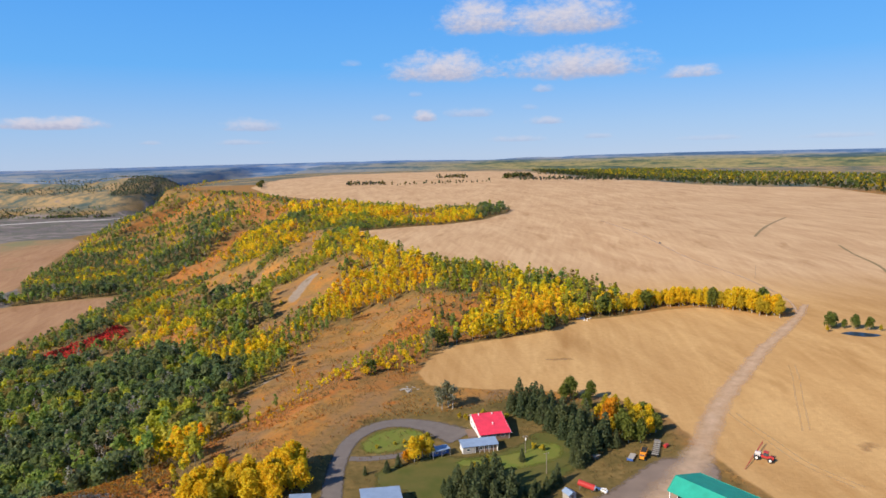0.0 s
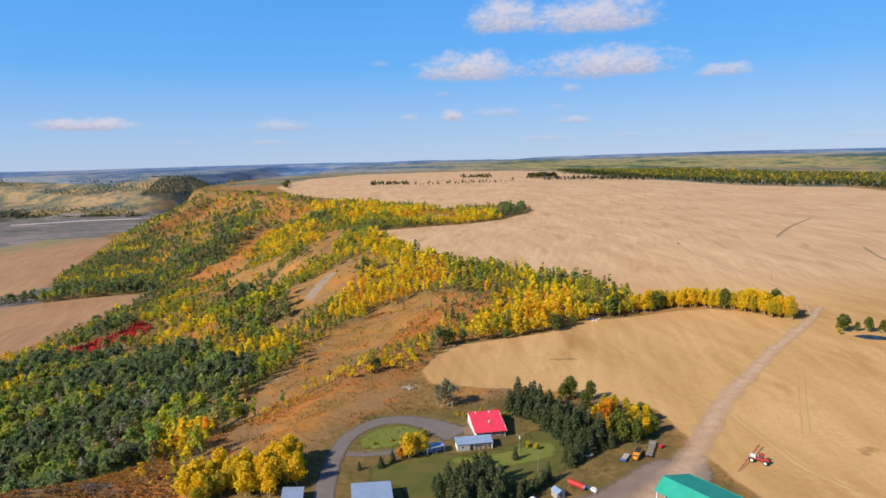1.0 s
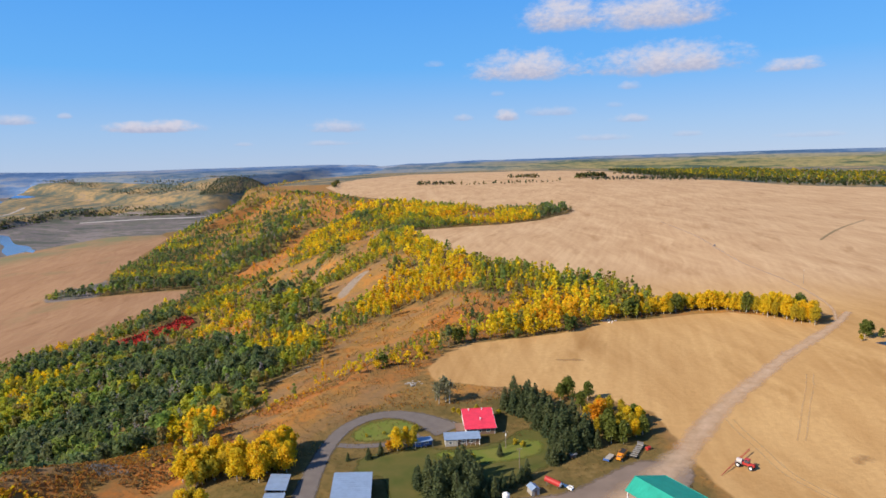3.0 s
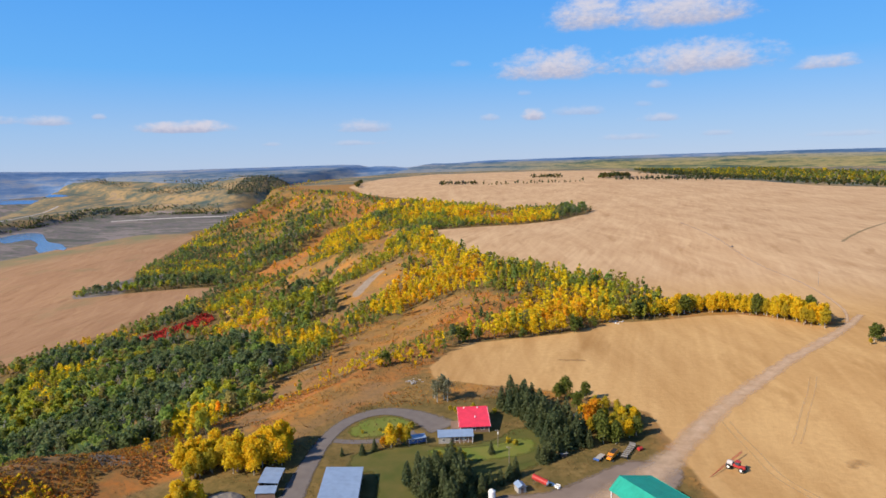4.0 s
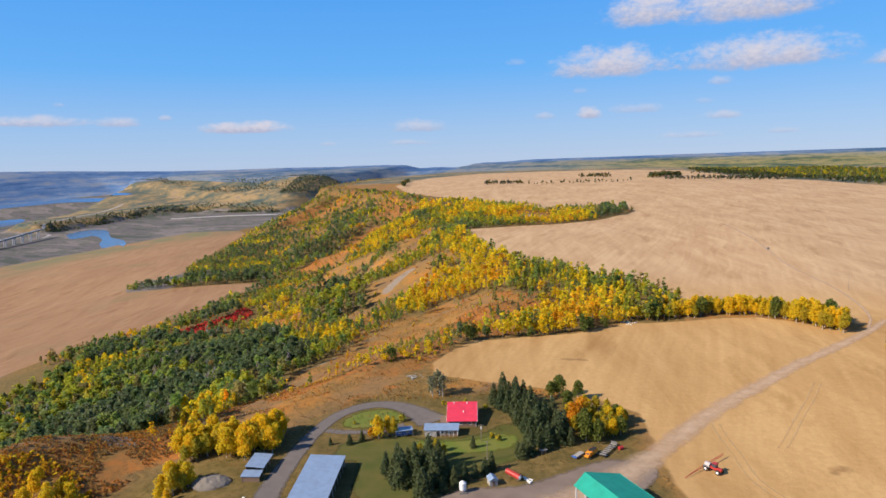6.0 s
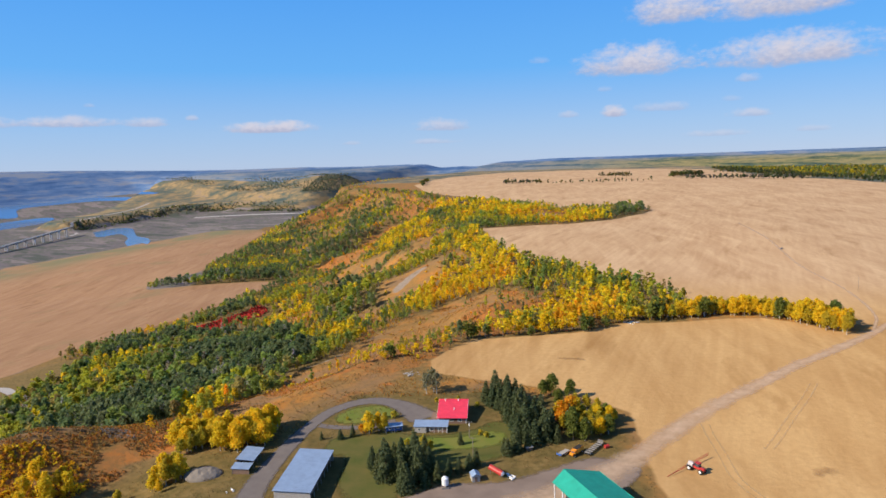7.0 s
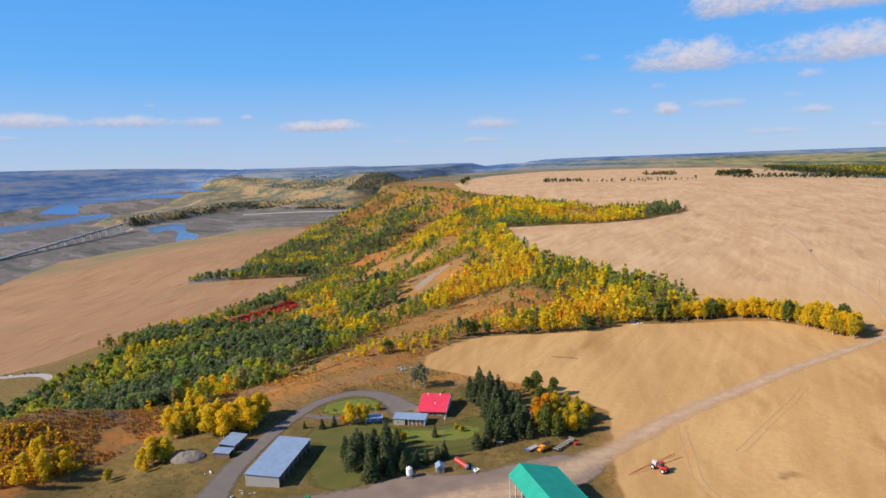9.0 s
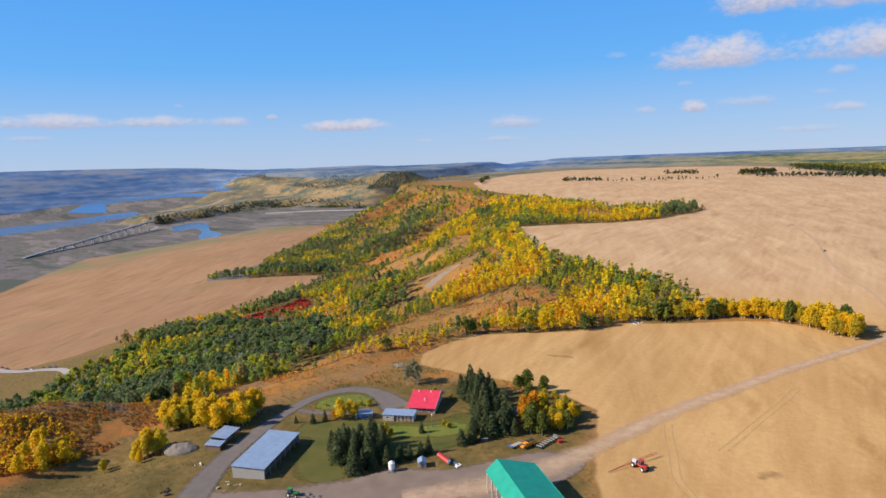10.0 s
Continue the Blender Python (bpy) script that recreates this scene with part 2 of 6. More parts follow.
RIM_GRASS = [(-116, 292), (-104, 338), (-74, 326), (-46, 314), (-20, 312), (-40, 270), (-62, 230), (-92, 238), (-108, 262)]
KNOLL_GRASS = [(-190, 130), (-172, 190), (-140, 214), (-108, 224), (-96, 214), (-100, 190), (-112, 172), (-104, 150), (-120, 120)]
RED_PATCH = [(-441, 664), (-418, 702), (-407, 752), (-392, 738), (-404, 693), (-422, 660)]

# what covers the slope, stand by stand; a later stand lies over an earlier one
KINDS = ("mixed", "dark", "lime", "gold", "green", "thin", "patchy", "grass", "rust")
STANDS = []


def stand(kind, *outline):
    STANDS.append((KINDS.index(kind), list(outline)))


stand("dark", (-475, 640), (-410, 715), (-285, 660), (-200, 565), (-142, 470), (-114, 388), (-112, 300), (-128, 250), (-150, 216), (-200, 190), (-570, 190))
stand("gold", (60, 605), (112, 562), (135, 515), (135, 445), (100, 440), (55, 405), (30, 480), (40, 560))
stand("mixed", (-367, 622), (-386, 739), (-463, 1004), (-469, 1086), (-496, 1313), (-422, 1407), (-131, 996), (-29, 693), (-41, 517), (-74, 529), (-96, 466), (-107, 421), (-145, 424), (-287, 605))
stand("mixed", (-781, 1178), (-863, 1513), (-855, 1748), (-761, 1870), (-621, 1895), (-470, 1755), (-261, 1126), (-455, 1421), (-492, 1303), (-465, 1077), (-509, 1009))
stand("dark", (-442, 453), (-437, 492), (-411, 519), (-420, 597), (-362, 614), (-304, 624), (-234, 565), (-140, 411), (-120, 347), (-103, 281), (-97, 259), (-160, 311), (-104, 217), (-118, 202), (-284, 302))
stand("lime", (-409, 455), (-436, 504), (-426, 536), (-399, 548), (-380, 483), (-378, 453))
stand("lime", (-222, 566), (-170, 528), (-116, 460), (-104, 429), (-105, 384), (-94, 302), (-100, 278), (-86, 245), (-97, 218), (-172, 306), (-160, 316), (-102, 268), (-123, 353), (-145, 421))
stand("gold", (-119, 258), (-161, 321), (-108, 268), (-98, 268), (-85, 244), (-100, 249))
stand("grass", (-105, 287), (-122, 359), (-119, 390), (-119, 451), (-113, 505), (-108, 577), (-80, 602), (-37, 582), (-1, 553), (-13, 525), (-44, 531), (-38, 465), (-54, 449), (-73, 436), (-97, 416), (-105, 373), (-90, 306), (-88, 270))
stand("thin", (-68, 287), (-89, 354), (-95, 388), (-85, 418), (-39, 333), (-32, 369), (-36, 447), (-14, 377), (-20, 345), (-27, 312), (-32, 297), (-50, 289))
stand("rust", (-101, 266), (-114, 342), (-77, 308), (-34, 305), (-46, 293), (-61, 278), (-73, 258), (-83, 249))
stand("gold", (15, 374), (2, 391), (10, 489), (30, 530), (58, 525), (99, 523), (103, 467), (78, 437), (55, 411), (31, 385))
stand("rust", (-56, 595), (-8, 566), (33, 562), (50, 563), (46, 538), (0, 539), (-32, 552))
stand("patchy", (-41, 515), (-18, 526), (30, 537), (10, 493), (1, 398), (-14, 378), (-35, 440))
stand("gold", (-21, 629), (10, 672), (51, 657), (113, 647), (108, 541), (90, 517), (53, 538), (34, 547), (-6, 546), (-30, 608))
stand("lime", (-15, 629), (10, 672), (31, 656), (32, 586), (17, 573), (-11, 597))
stand("grass", (-184, 650), (-179, 685), (-164, 750), (-143, 748), (-128, 703), (-139, 665), (-155, 631))
stand("gold", (-129, 598), (-126, 641), (-125, 691), (-115, 714), (-84, 749), (-26, 669), (-24, 607), (-54, 584), (-87, 584), (-97, 536))
stand("lime", (-104, 652), (-87, 696), (-43, 660), (-30, 610), (-63, 604))
stand("lime", (-256, 815), (-193, 823), (-173, 941), (-137, 979), (-115, 868), (-136, 789), (-166, 786), (-186, 728), (-204, 713))
stand("gold", (-138, 810), (-153, 929), (-130, 955), (-70, 792), (-27, 683), (-44, 667), (-95, 732))
stand("grass", (-245, 785), (-195, 754), (-151, 786), (-131, 755), (-164, 750), (-181, 691), (-193, 674))
stand("grass", (-379, 895), (-348, 911), (-300, 933), (-266, 946), (-237, 1038), (-197, 1028), (-187, 863), (-225, 847), (-288, 900), (-322, 893), (-360, 894))
stand("lime", (-285, 923), (-265, 942), (-218, 875), (-215, 849), (-245, 853))
stand("gold", (-332, 920), (-364, 1074), (-469, 1383), (-422, 1407), (-272, 1133), (-240, 1050), (-266, 945), (-301, 926))
stand("rust", (-494, 1064), (-516, 1236), (-496, 1311), (-478, 1409), (-459, 1432), (-453, 1339), (-402, 1114), (-429, 1070), (-465, 1051))
stand("patchy", (-294, 618), (-308, 655), (-326, 748), (-255, 652), (-258, 628), (-270, 608))
stand("lime", (-405, 748), (-459, 899), (-336, 789), (-269, 672), (-354, 740), (-379, 728))
stand("dark", (-441, 619), (-451, 691), (-461, 808), (-404, 742), (-416, 679), (-426, 624))
stand("dark", (-331, 786), (-319, 886), (-208, 713), (-178, 643), (-212, 628), (-144, 517), (-202, 575), (-253, 630))
stand("mixed", (-769, 1124), (-834, 1318), (-833, 1461), (-688, 1263), (-605, 1186), (-707, 1089))
stand("dark", (-737, 876), (-721, 949), (-692, 1033), (-577, 1072), (-501, 999), (-579, 900))
stand("dark", (-584, 1125), (-661, 1369), (-566, 1414), (-496, 1313), (-475, 1097), (-523, 1057))
stand("dark", (-610, 1448), (-603, 1558), (-588, 1707), (-499, 1514), (-508, 1386))
stand("patchy", (-899, 1728), (-849, 1895), (-764, 1971), (-692, 2013), (-694, 1798), (-795, 1776))
stand("patchy", (-506, 1483), (-571, 1715), (-530, 1735), (-385, 1518), (-413, 1464), (-464, 1449))
stand("gold", (-380, 1500), (-426, 1716), (-253, 1643), (-84, 1421), (-2, 1275), (99, 1419), (109, 1182), (45, 1071), (-27, 1048), (-90, 1027), (-161, 1055), (-268, 1153))
stand("green", (-457, 1429), (-276, 1180), (-177, 1130), (-99, 1090), (-91, 977), (-145, 973), (-260, 1121))
stand("lime", (-269, 1578), (-116, 1484), (-16, 1328), (-104, 1198), (-183, 1215))
stand("dark", (35, 1119), (64, 1424), (103, 1541), (109, 1182), (82, 1117))
stand("patchy", (-91, 1106), (-113, 1333), (-53, 1350), (-6, 1245), (-23, 1107))

stand("grass", (-126, 325), (-134, 372), (-120, 417), (-108, 497), (-90, 575), (-45, 594), (-28, 560), (-46, 500), (-57, 440), (-68, 390), (-84, 340))
stand("rust", (-84, 340), (-68, 390), (-57, 440), (-46, 500), (-24, 520), (-6, 470), (-14, 405), (-26, 372), (-22, 335), (-50, 318))
stand("thin", (-88, 318), (-76, 352), (-52, 392), (-24, 425), (6, 438), (20, 408), (-6, 384), (-18, 355), (-25, 326), (-50, 310))


def cover(x, y):
    """The kind of stand at a place, with ragged borders."""
    wx = x + 22 * (fbm(x / 16, y / 16, 61) - 0.5)
    wy = y + 22 * (fbm(x / 16, y / 16, 65) - 0.5)
    out = np.zeros(np.shape(x), int)
    for kind, outline in STANDS:
        out = np.where(inside(outline, wx, wy) > 0, kind, out)
    for poly in (RIM_GRASS, KNOLL_GRASS):
        out = np.where(inside(poly, wx, wy) > 0, 7 + (fbm(x / 18, y / 18, 67) > 0.52), out)
    return out


BARE = np.array([0.35, 0.0, 0.1, 0.1, 0.05, 0.6, 0.7, 1.0, 1.0])


def bare_ness(x, y, u):
    """1 on the grassy crests, 0 in the wooded hollows."""
    kind = cover(x, y)
    gap = smooth(0.50, 0.60, fbm(x / 60 + 3.3, y / 34, 81, 3)) * smooth(0.95, 0.6, u) * smooth(0.02, 0.06, u)
    return np.where(kind == 0, np.maximum(0.25, gap), BARE[kind])

# ---- materials ----


class Nodes:
    """A short way to write a node material."""

    def __init__(self, name, rough=0.8, metal=0.0, spec=0.3, mat=None):
        self.mat = mat or bpy.data.materials.new(name)
        self.mat.use_nodes = True
        self.t = self.mat.node_tree
        self.p = self.t.nodes["Principled BSDF"]
        self.p.inputs["Roughness"].default_value = rough
        self.p.inputs["Metallic"].default_value = metal
        self.p.inputs["Specular IOR Level"].default_value = spec

    def node(self, kind, **sets):
        n = self.t.nodes.new(kind)
        for k, v in sets.items():
            n.inputs[k.replace("_", " ")].default_value = v
        return n

    def link(self, a, b):
        self.t.links.new(a, b)

    def attr(self, name):
        n = self.t.nodes.new("ShaderNodeAttribute")
        n.attribute_name = name
        return n

    def place(self, scale=(1, 1, 1), turn=0.0, generated="Object"):
        c = self.t.nodes.new("ShaderNodeTexCoord")
        r = self.t.nodes.new("ShaderNodeMapping")
        r.inputs["Rotation"].default_value = (0, 0, turn)
        m = self.t.nodes.new("ShaderNodeMapping")
        m.inputs["Scale"].default_value = scale
        self.link(c.outputs[generated], r.inputs[0])
        self.link(r.outputs[0], m.inputs[0])
        return m.outputs[0]

    def noise(self, scale, detail=4, rough=0.55, at=None, distortion=0.0):
        n = self.node("ShaderNodeTexNoise", Scale=scale, Detail=detail, Roughness=rough, Distortion=distortion)
        self.link(at if at is not None else self.place(), n.inputs["Vector"])
        return n.outputs["Fac"]

    def ramp(self, fac, *stops):
        r = self.t.nodes.new("ShaderNodeValToRGB")
        e = r.color_ramp.elements
        while len(e) < len(stops):
            e.new(0.5)
        for el, (pos, col) in zip(e, stops):
            el.position = pos
            el.color = (*col, 1) if len(col) == 3 else col
        self.link(fac, r.inputs[0])
        return r.outputs[0]

    def mix(self, fac, a, b, how="MIX"):
        m = self.t.nodes.new("ShaderNodeMix")
        m.data_type, m.blend_type = "RGBA", how
        for value, sock in ((fac, m.inputs[0]), (a, m.inputs[6]), (b, m.inputs[7])):
            if isinstance(value, (int, float)):
                sock.default_value = value
            elif isinstance(value, tuple):
                sock.default_value = (*value, 1)
            else:
                self.link(value, sock)
        return m.outputs[2]

    def math(self, op, a, b=0.0, c=0.0):
        m = self.t.nodes.new("ShaderNodeMath")
        m.operation = op
        for value, sock in zip((a, b, c), m.inputs):
            if isinstance(value, (int, float)):
                sock.default_value = value
            else:
                self.link(value, sock)
        return m.outputs[0]

    def step(self, value, a, b):
        m = self.t.nodes.new("ShaderNodeMapRange")
        m.inputs["From Min"].default_value, m.inputs["From Max"].default_value = a, b
        self.link(value, m.inputs["Value"])
        return m.outputs["Result"]

    def bump(self, fac, strength=0.3, distance=0.1):
        b = self.node("ShaderNodeBump", Strength=strength, Distance=distance)
        self.link(fac, b.inputs["Height"])
        self.link(b.outputs[0], self.p.inputs["Normal"])

    def color(self, out):
        if isinstance(out, tuple):
            self.p.inputs["Base Color"].default_value = (*out, 1)
        else:
            self.link(out, self.p.inputs["Base Color"])
        return self.mat


def speckled(name, a, b, scale=3.0, rough=0.8, metal=0.0, bump=0.2, depth=0.02, spec=0.3):
    """Two-tone material with fine and coarse mottling."""
    m = Nodes(name, rough, metal, spec)
    f = m.noise(scale, 5)
    g = m.noise(scale * 0.13, 3)
    c = m.mix(m.ramp(f, (0.3, (0, 0, 0)), (0.7, (1, 1, 1))), a, b)
    c = m.mix(0.35, c, m.mix(g, a, b), "MIX")
    m.bump(f, bump, depth)
    return m.color(c)


def land_material():
    m = Nodes("land", 0.95, 0, 0.1)
    wob = m.math("MULTIPLY", m.math("SUBTRACT", m.noise(0.09, 4), 0.5), 9.0)
    big, mid, fine = m.noise(0.008, 4), m.noise(0.05, 6, 0.68), m.noise(0.35, 6, 0.65)
    # slope grass: straw, rust and olive
    dry = m.ramp(mid, (0.28, (0.17, 0.11, 0.035)), (0.40, (0.28, 0.16, 0.05)), (0.52, (0.36, 0.185, 0.05)), (0.62, (0.42, 0.175, 0.038)), (0.76, (0.38, 0.25, 0.085)))
    dry = m.mix(m.ramp(m.noise(1.0, 4, 0.6, m.place((0.05, 0.012, 0.03), 0.35)), (0.46, (0, 0, 0)), (0.64, (0.7, 0.7, 0.7))), dry, (0.205, 0.135, 0.085))
    rusty = m.ramp(mid, (0.28, (0.20, 0.12, 0.04)), (0.44, (0.34, 0.15, 0.045)), (0.56, (0.43, 0.15, 0.032)), (0.72, (0.36, 0.23, 0.08)))
    grass = m.mix(m.step(m.math("ADD", m.attr("rust").outputs["Fac"], m.math("MULTIPLY", wob, 0.1)), 0.2, 0.8), dry, rusty)
    grass = m.mix(m.ramp(fine, (0.36, (0.6, 0.6, 0.6)), (0.56, (0, 0, 0))), grass, (0.17, 0.11, 0.045))
    scar = m.step(m.math("ADD", m.attr("scar").outputs["Fac"], m.math("MULTIPLY", wob, 0.06)), 0.35, 0.6)
    grass = m.mix(scar, grass, m.ramp(fine, (0.3, (0.24, 0.18, 0.13)), (0.7, (0.34, 0.28, 0.215))))
    # floor under the trees
    litter = m.ramp(fine, (0.3, (0.10, 0.08, 0.03)), (0.7, (0.25, 0.165, 0.06)))
    col = m.mix(m.attr("wood").outputs["Fac"], grass, litter)
    # far woodland, seen as crowns only; colours cooled and muted to carry haze
    far = m.ramp(m.math("ADD", m.math("MULTIPLY", m.noise(1.0, 6, 0.66, m.place((0.008, 0.004, 0.02), 0.5)), 0.7), m.math("MULTIPLY", m.noise(0.03, 5, 0.7), 0.3)), (0.36, (0.06, 0.09, 0.085)), (0.45, (0.115, 0.13, 0.10)), (0.51, (0.22, 0.175, 0.10)), (0.57, (0.36, 0.25, 0.12)), (0.66, (0.23, 0.185, 0.15)))
    col = m.mix(m.attr("far").outputs["Fac"], col, far)
    # dry grass of the yard's edges
    rough_grass = m.ramp(mid, (0.3, (0.085, 0.07, 0.022)), (0.46, (0.15, 0.11, 0.038)), (0.58, (0.20, 0.135, 0.048)), (0.75, (0.27, 0.19, 0.075)))
    rough_grass = m.mix(m.ramp(fine, (0.36, (0.75, 0.75, 0.75)), (0.58, (0, 0, 0))), rough_grass, (0.10, 0.078, 0.025))
    col = m.mix(m.step(m.math("ADD", m.attr("yard").outputs["Fac"], wob), -6, 3), col, rough_grass)
    # stubble with swaths
    bend = m.node("ShaderNodeTexNoise", Scale=0.0045, Detail=2)
    m.link(m.place(), bend.inputs["Vector"])

    def swerved(scale, turn, reach=70.0):
        """Places along a direction that bends with the lie of the drills."""
        c = m.t.nodes.new("ShaderNodeTexCoord").outputs["Object"]
        off = m.t.nodes.new("ShaderNodeVectorMath")
        off.operation = "MULTIPLY_ADD"
        off.inputs[1].default_value, off.inputs[2].default_value = (reach, reach, 0), (-reach / 2, -reach / 2, 0)
        m.link(bend.outputs["Color"], off.inputs[0])
        both = m.t.nodes.new("ShaderNodeVectorMath")
        m.link(c, both.inputs[0])
        m.link(off.outputs[0], both.inputs[1])
        r, k = m.t.nodes.new("ShaderNodeMapping"), m.t.nodes.new("ShaderNodeMapping")
        r.inputs["Rotation"].default_value, k.inputs["Scale"].default_value = (0, 0, turn), scale
        m.link(both.outputs[0], r.inputs[0])
        m.link(r.outputs[0], k.inputs[0])
        return k.outputs[0]

    def stubble(lo, hi, turn):
        swath = m.noise(1.0, 5, 0.62, swerved((0.007, 0.055, 0.05), turn), 0.6)
        rows = m.noise(1.0, 3, 0.5, swerved((0.010, 0.20, 0.1), turn + 0.35, 40.0))
        f = m.math("ADD", m.math("MULTIPLY", swath, 0.46), m.math("ADD", m.math("MULTIPLY", rows, 0.26), m.math("MULTIPLY", big, 0.28)))
        c = m.ramp(f, (0.39, lo), (0.60, hi))
        dark = m.ramp(m.noise(1.0, 5, 0.65, swerved((0.010, 0.040, 0.03), turn + 0.2)), (0.56, (0, 0, 0)), (0.70, (0.6, 0.6, 0.6)))
        c = m.mix(dark, c, (lo[0] * 0.70, lo[1] * 0.63, lo[2] * 0.52))
        return m.mix(m.ramp(fine, (0.3, (0.25, 0.25, 0.25)), (0.6, (0, 0, 0))), c, (lo[0] * 0.7, lo[1] * 0.68, lo[2] * 0.6))
    # second stubble paler and pinker: aerial haze over the distance, put into colour
    near_stubble, hazed_stubble = stubble((0.425, 0.245, 0.095), (0.57, 0.36, 0.155), -1.82), stubble((0.455, 0.285, 0.15), (0.60, 0.41, 0.235), -1.75)
    stubble_mix = m.mix(m.attr("field_haze").outputs["Fac"], near_stubble, hazed_stubble)
    col = m.mix(m.step(m.math("ADD", m.attr("field").outputs["Fac"], m.math("MULTIPLY", wob, 0.5)), -0.8, 0.8), col, stubble_mix)
    # valley flats; the violet-grey stops hold some haze as colour
    flat = m.ramp(m.noise(1.0, 5, 0.62, m.place((0.0035, 0.009, 0.01), 0.35)), (0.38, (0.085, 0.095, 0.075)), (0.45, (0.165, 0.14, 0.14)), (0.52, (0.11, 0.115, 0.09)), (0.58, (0.23, 0.19, 0.185)), (0.68, (0.14, 0.145, 0.105)))
    col = m.mix(m.step(m.math("ADD", m.attr("flat").outputs["Fac"], wob), -6, 6), col, flat)
    crop = stubble((0.305, 0.17, 0.09), (0.40, 0.24, 0.13), -2.0)
    green_band = m.math("MULTIPLY", m.attr("verge").outputs["Fac"], m.step(m.noise(0.012, 4), 0.3, 0.55))
    crop = m.mix(green_band, crop, (0.20, 0.185, 0.095))
    crop = m.mix(m.ramp(m.noise(0.009, 5, 0.65), (0.56, (0, 0, 0)), (0.7, (0.5, 0.5, 0.5))), crop, (0.23, 0.19, 0.09))
    col = m.mix(m.step(m.math("ADD", m.attr("vfield").outputs["Fac"], m.math("MULTIPLY", wob, 0.4)), -2, 2), col, crop)
    m.bump(m.math("ADD", m.math("MULTIPLY", mid, 0.5), fine), 0.5, 0.5)
    return m.color(col)


def fading(mat, low=0.45, high=1.0, scale=0.35):
    """Lets a ground cover thin out towards its edge, where the ground below shows."""
    m = Nodes(mat.name, 0.95, 0, 0.2, mat)
    edge = m.math("ADD", m.attr("edge").outputs["Fac"], m.math("MULTIPLY", m.math("SUBTRACT", m.noise(scale, 5, 0.65), 0.5), 1.1))
    mix = m.t.nodes.new("ShaderNodeMixShader")
    m.link(m.step(edge, low, high), mix.inputs[0])
    m.link(m.p.outputs[0], mix.inputs[1])
    m.link(m.t.nodes.new("ShaderNodeBsdfTransparent").outputs[0], mix.inputs[2])
    m.link(mix.outputs[0], m.t.nodes["Material Output"].inputs[0])
    return mat


def leaf_material(name, tint=None):
    """Leaves: colour from the tree, or tint; thin, so light comes through."""
    m = Nodes(name, 0.6, 0, 0.2)
    isl = m.t.nodes.new("ShaderNodeNewGeometry").outputs["Random Per Island"]
    if tint is None:
        base = m.attr("leaf").outputs["Color"]
        c = m.mix(1.0, base, m.ramp(isl, (0.0, (0.68, 0.7, 0.66)), (0.5, (0.95, 0.95, 0.95)), (1.0, (1.0, 1.0, 1.0))), "MULTIPLY")
    else:
        ob = m.t.nodes.new("ShaderNodeObjectInfo").outputs["Random"]
        c = m.mix(isl, tint[0], tint[1])
        c = m.mix(m.math("MULTIPLY", ob, 0.7), c, tint[2])
    m.color(c)
    tr = m.t.nodes.new("ShaderNodeBsdfTranslucent")
    m.link(c, tr.inputs[0])
    mix = m.t.nodes.new("ShaderNodeMixShader")
    mix.inputs[0].default_value = 0.54
    m.link(m.p.outputs[0], mix.inputs[1])
    m.link(tr.outputs[0], mix.inputs[2])
    m.link(mix.outputs[0], m.t.nodes["Material Output"].inputs[0])
    return m.mat


LAND = land_material()
LEAVES = leaf_material("leaves")
GRAVEL = fading(speckled("gravel", (0.17, 0.128, 0.10), (0.26, 0.20, 0.16), 0.12, 0.95, bump=0.4, depth=0.05))
DIRT = fading(speckled("dirt_track", (0.52, 0.355, 0.225), (0.62, 0.455, 0.315), 0.3, 0.95, bump=0.3, depth=0.05), -0.35, 0.85, 0.2)
ASPHALT = fading(speckled("worn_asphalt", (0.135, 0.115, 0.105), (0.19, 0.165, 0.148), 0.3, 0.9, bump=0.3, depth=0.03), 0.55, 1.1, 0.6)
LAWN = fading(speckled("lawn_grass", (0.062, 0.085, 0.014), (0.15, 0.12, 0.036), 0.11, 0.95, bump=0.6, depth=0.1), 0.4, 1.1)
BRIGHT_LAWN = fading(speckled("green_lawn_grass", (0.10, 0.16, 0.018), (0.205, 0.185, 0.045), 0.14, 0.95, bump=0.6, depth=0.1), 0.3, 1.1)
RUTS = fading(speckled("wheel_ruts", (0.55, 0.36, 0.165), (0.65, 0.455, 0.235), 0.4, 0.95), -0.5, 0.6, 0.12)
WEEDS = fading(speckled("flattened_weeds", (0.36, 0.21, 0.085), (0.47, 0.295, 0.13), 0.5, 0.95), -0.5, 0.6, 0.25)
WATER = Nodes("river_water", 0.15, 0, 0.5).color((0.09, 0.19, 0.36))
POND_WATER = Nodes("pond_water", 0.3, 0, 0.25).color((0.02, 0.035, 0.055))
SPRUCE_LEAF = leaf_material("spruce_needles", ((0.07, 0.105, 0.048), (0.12, 0.155, 0.065), (0.15, 0.165, 0.065)))
GOLD_LEAF = leaf_material("golden_leaves", ((0.90, 0.61, 0.025), (0.80, 0.56, 0.025), (0.70, 0.56, 0.03)))
LIME_LEAF = leaf_material("half_turned_leaves", ((0.56, 0.44, 0.04), (0.34, 0.34, 0.04), (0.66, 0.47, 0.03)))
GREEN_LEAF = leaf_material("green_leaves", ((0.11, 0.16, 0.035), (0.18, 0.22, 0.045), (0.22, 0.23, 0.04)))
ORANGE_LEAF = leaf_material("orange_leaves", ((0.78, 0.32, 0.015), (0.66, 0.27, 0.02), (0.72, 0.40, 0.02)))
